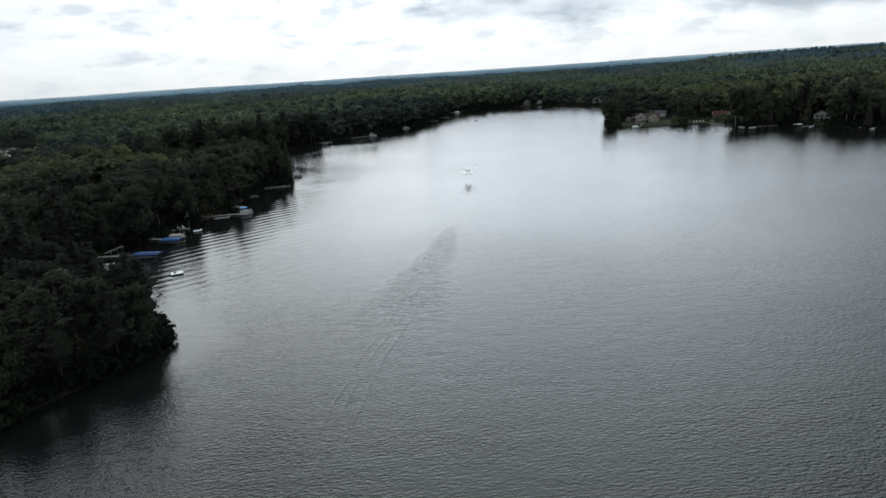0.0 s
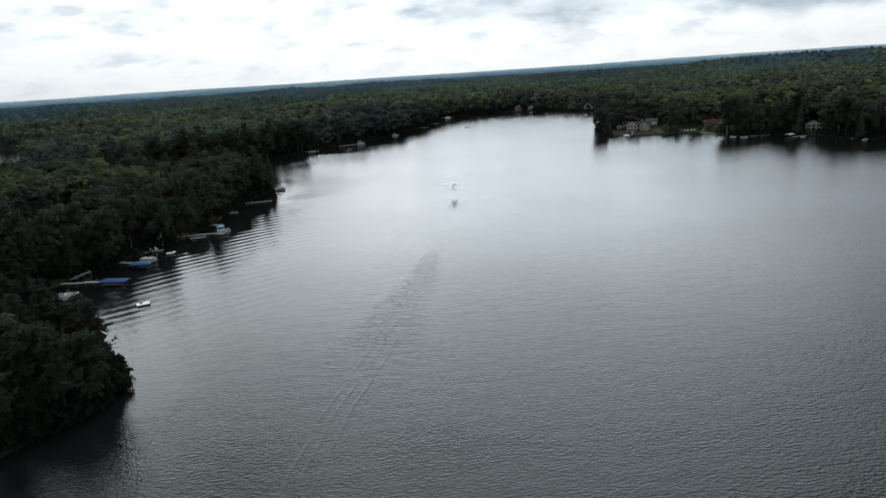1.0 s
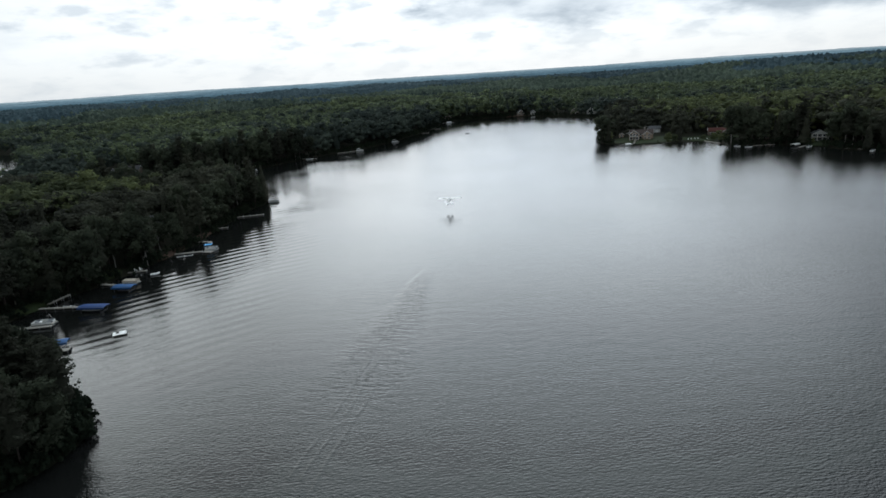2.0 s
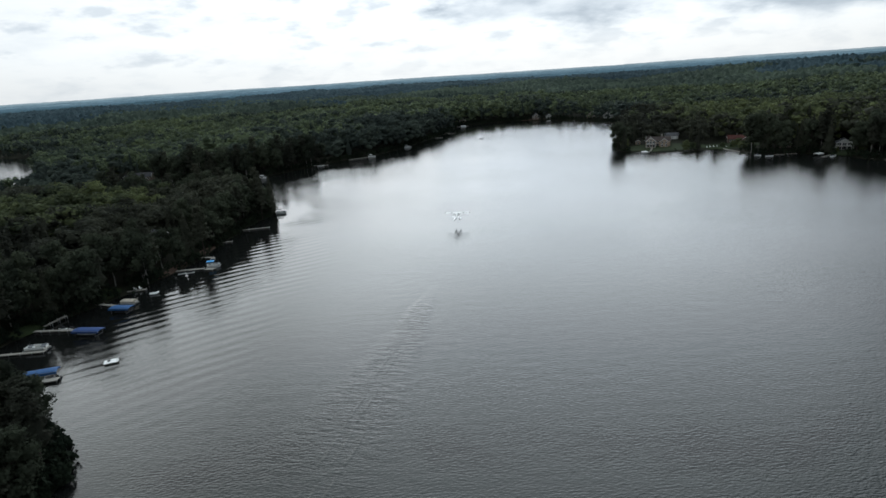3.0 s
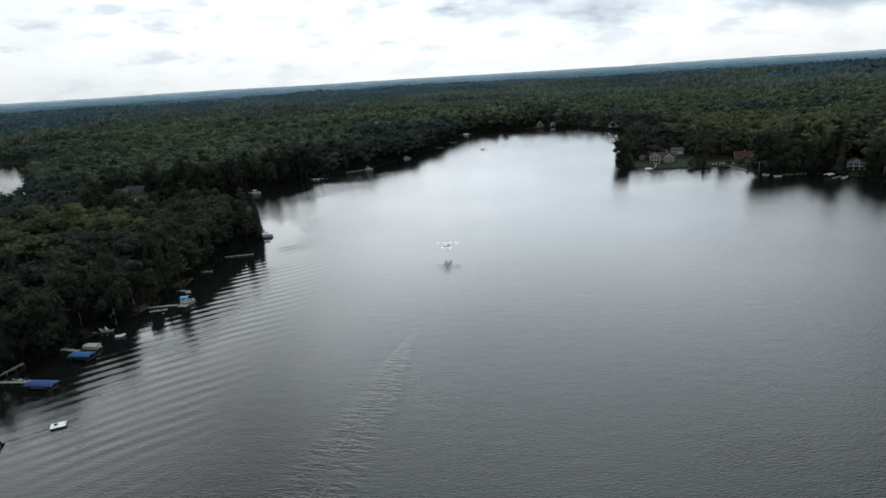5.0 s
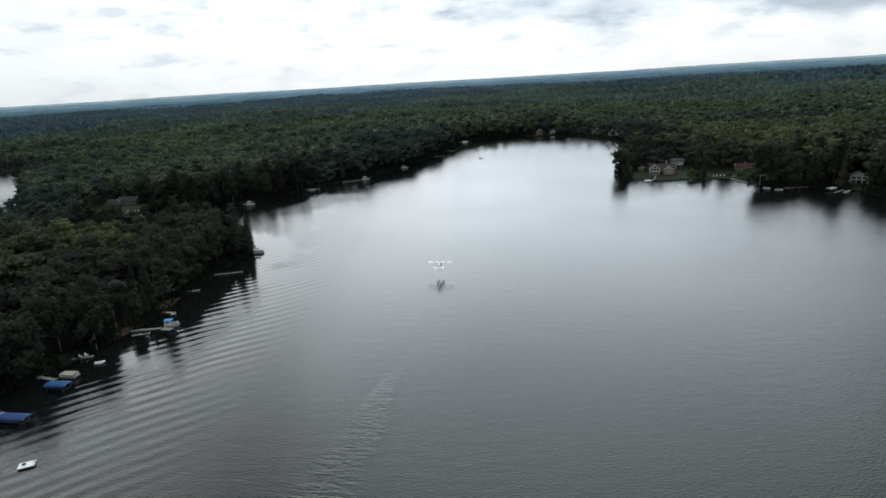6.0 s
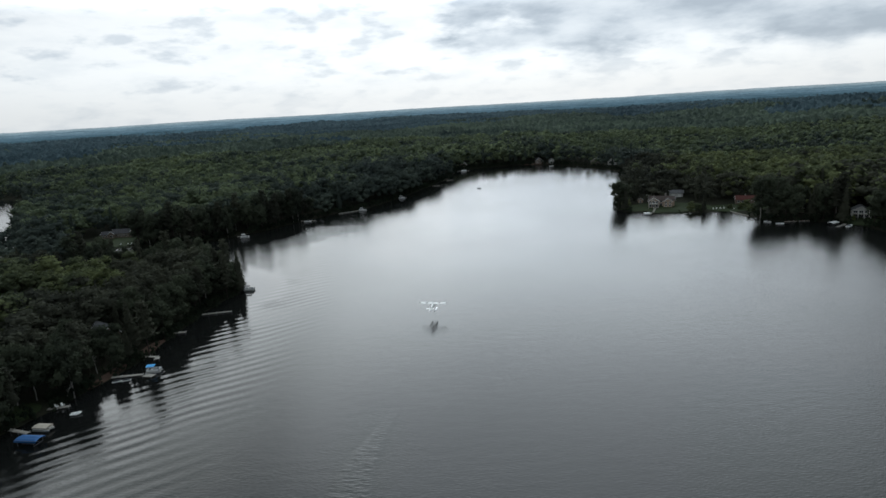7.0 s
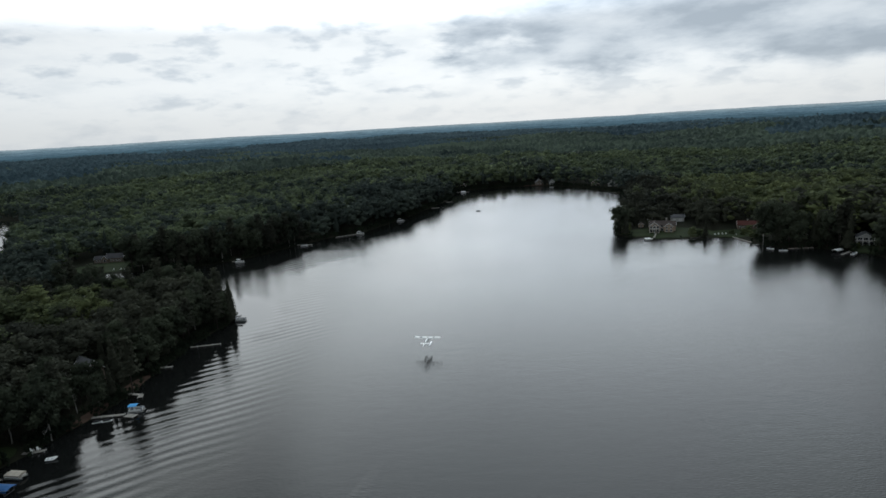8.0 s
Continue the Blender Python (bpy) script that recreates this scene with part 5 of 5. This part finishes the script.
for x, y, turn, size, walls, roofing, text in ((66, 838, 4, 9, DUSKY, GREY_ROOF, "grey cottage low on the far shore"), (82, 832, 8, 6.5, PALE, GREY_ROOF, "narrow white gabled cottage on the far shore"),
                                               (132, 790, -30, 10, DUSKY, GREY_ROOF, "brown house among the far trees by the water"), (150, 774, -34, 11, PALE, GREY_ROOF, "pale grey house above the far bank"),
                                               (-33, 834, 6, 8, DUSKY, SHINGLE, "small brown cabin under the far trees")):
    far = thing("house", x, y, level(x, y), turn, text, "house", "cottages on the far shore")
    block(far, 0, 0, 0, size, size * 0.9, 3.4, 3.4 + size * 0.42, walls, roofing)
    for k in (-1, 1):
        opening(far, k * size * 0.24, -size * 0.45 - 0.05, 1.8, size * 0.2, 1.5, 0)
    opening(far, 0, -size * 0.45 - 0.05, 4.3, size * 0.16, 1.0, 0)

# ---- lawns, paths and shore works ----


def lawn(name, cx, cy, rx, ry, mat, label, category, seed):
    """A rounded sheet that follows the land."""
    rings, around = 12, 40
    rs = np.random.RandomState(seed)
    edge = 1 + 0.10 * np.sin(np.linspace(0, 4 * np.pi, around, endpoint=False) + rs.uniform(0, 6)) + 0.05 * rs.uniform(-1, 1, around)
    v = []
    for k in range(rings + 1):
        for q in range(around):
            a = 2 * math.pi * q / around
            v.append((cx + rx * k / rings * edge[q] * math.cos(a), cy + ry * k / rings * edge[q] * math.sin(a)))
    v = np.array(v)
    z = ground(v[:, 0], v[:, 1])
    f = [(k * around + q, (k + 1) * around + q, (k + 1) * around + (q + 1) % around, k * around + (q + 1) % around) for k in range(rings) for q in range(around)]
    f = [c for c in f if min(z[list(c)]) > 0.02]
    ob = new(name, raw_mesh(name, np.column_stack([v, z + 0.06]), f, mat))
    return tagged(ob, label, category, kind="structure")


lawn("lawn", 131, 482, 29, 17, GRASS, "mown lawn sloping from the tan house to the water", "lawn", 1)
lawn("lawn", 178, 470, 20, 12, GRASS, "mown lawn below the red-roofed house", "lawn", 2)
lawn("lawn", 228, 412, 11, 11, GRASS, "patch of grass before the white cottage", "lawn", 3)
lawn("lawn", -262, 431, 24, 14, GRASS, "mown lawn in front of the long dark house", "lawn", 4)
lawn("lawn", -134, 189, 5, 7, GRASS, "rough grass on the bank above the dock", "lawn", 5)
lawn("lawn", -138.5, 161, 4, 5, GRASS, "rough grass at the foot of the dock", "lawn", 6)
lawn("path", -121, 239, 2.2, 8, EARTH, "trodden red earth path down the bank", "path", 7)
lawn("bank", -122, 214, 2.5, 9, EARTH, "bare reddish earth along the bank", "bank", 8)
lawn("bank", 66, 835, 26, 5, EARTH, "worn shoreline below the far cottages", "bank", 9)

wall = thing("retaining_wall", 158, 466.5, 0, 0, "low field-stone retaining wall along the lawn's edge", "wall")
line = [(143, 464.6), (157, 466.0), (170, 465.4), (172.5, 455), (175.5, 443.5)]
seed_mesh = None
for (ax, ay), (bx2, by2) in zip(line, line[1:]):
    count = int(math.hypot(bx2 - ax, by2 - ay) / 1.1)
    for k in range(count):
        t = (k + 0.5) / count
        bm = box(B(), (0, 0, 0), (1.05, 0.8, 0.75), bevel=0.16) if seed_mesh is None else None
        if bm:
            ob = part("stone", bm, STONE, wall)
            seed_mesh = ob.data
        else:
            ob = new("stone", seed_mesh)
            ob.parent = wall
        ob.matrix_basis = Matrix.Translation((ax + (bx2 - ax) * t - 158, ay + (by2 - ay) * t - 466.5, 0.30 + rng.uniform(-0.06, 0.06))) @ pose(0, 0, 0, rng.uniform(-8, 8), rng.uniform(-8, 8), math.degrees(math.atan2(by2 - ay, bx2 - ax)) + rng.uniform(-10, 10))

bm = B()
for k in range(9):
    box(bm, (0.15 * k - 0.4, k * 1.05 - 9.5, 0.05 + 0.16 * k), (1.3, 0.9, 0.2), 4 * (k % 3 - 1), bevel=0.03)
steps_ob = thing("garden_steps", 122.5, 477.5, level(121.5, 470), -14, "pale stone steps from the dock up to the house", "steps")
part("tread_row", bm, STONE, steps_ob)


def lawn_chair(x, y, heading, z, label):
    chair = thing("lawn_chair", x, y, z, heading, label, "chair", "chairs by the water")
    bm = B()
    for k in range(5):
        box(bm, (-0.26 + k * 0.13, 0.32, 0.72), (0.11, 0.03, 0.85), tilt=-18)
    part("backrest", bm, WHITE, chair)
    part("seat", box(B(), (0, 0, 0.36), (0.62, 0.6, 0.05), tilt=8), WHITE, chair)
    for c in (-1, 1):
        part("armrest", box(B(), (c * 0.38, 0.0, 0.58), (0.13, 0.75, 0.03)), WHITE, chair)
        part("leg", box(B(), (c * 0.36, -0.28, 0.28), (0.05, 0.09, 0.58)), WHITE, chair)
        part("leg", box(B(), (c * 0.36, 0.3, 0.25), (0.05, 0.09, 0.5)), WHITE, chair)
    return chair


for x, y, h in ((161, 468.6, 10), (163.2, 468.8, -12), (166, 469.2, 4), (168.4, 469, 20), (174, 466, 60)):
    lawn_chair(x, y, h, level(x, y) + 0.05, "white slatted chair on the grass above the stone wall")
for x, y, h in ((-125.0, 193.6, 100), (-123.6, 194.4, 80)):
    lawn_chair(x, y, h, 0.49, "white slatted chair standing on a small dock")
for x, y, h in ((-247, 425, 0), (-244.5, 425.2, 14), (-252, 424.6, -12)):
    lawn_chair(x, y, h, level(x, y) + 0.05, "white slatted chair on the lawn of the dark house")


def bush(x, y, wide, tall, seed, label):
    """A shrub that is leafy down to the ground."""
    base = thing("bush", x, y, level(x, y), 0, label, "bush")
    v, f = leafy("broad", 900, 0.022, seed, 8, 4, 12)
    v = (v - (0, 0, 0.36)) * (wide / 0.52, wide / 0.52, tall / 0.62)
    foliage_ob = new("foliage", raw_mesh("foliage", v, f, LEAF))
    part("stem", rod(B(), (0, 0, -0.2), (0, 0, tall * 0.5), 0.14, 0.05), BARK, base)
    foliage_ob.parent = base
    return base


bush(145.5, 466.5, 8.5, 6.5, 801, "large round dark bush on the lawn by the water")
bush(150.5, 467.5, 6.5, 5.0, 802, "rounded dark bush beside a larger one")
bush(104.5, 484.0, 7.0, 8.0, 803, "dense dark bush at the tip of the point")
bush(172.5, 470.0, 3.6, 3.0, 804, "small rounded shrub on the lawn")
bush(178.5, 466.0, 6.0, 4.5, 810, "spreading shrub between the lawn and the stone wall")
bush(182.0, 456.0, 7.0, 5.0, 811, "large dark shrub at the end of the stone wall")
bush(-243, 430, 4.5, 3.5, 805, "rounded shrub on the lawn of the dark house")
bush(184.5, 471.5, 7.0, 5.2, 806, "rounded bush in front of the red-roofed house")
bush(192.5, 469.5, 6.5, 4.8, 807, "low bush in front of the red-roofed house")
bush(241.5, 415.5, 8.0, 9.0, 808, "tall dense bush beside the white cottage")
bush(224.0, 414.5, 3.5, 3.0, 809, "low bush before the white cottage")
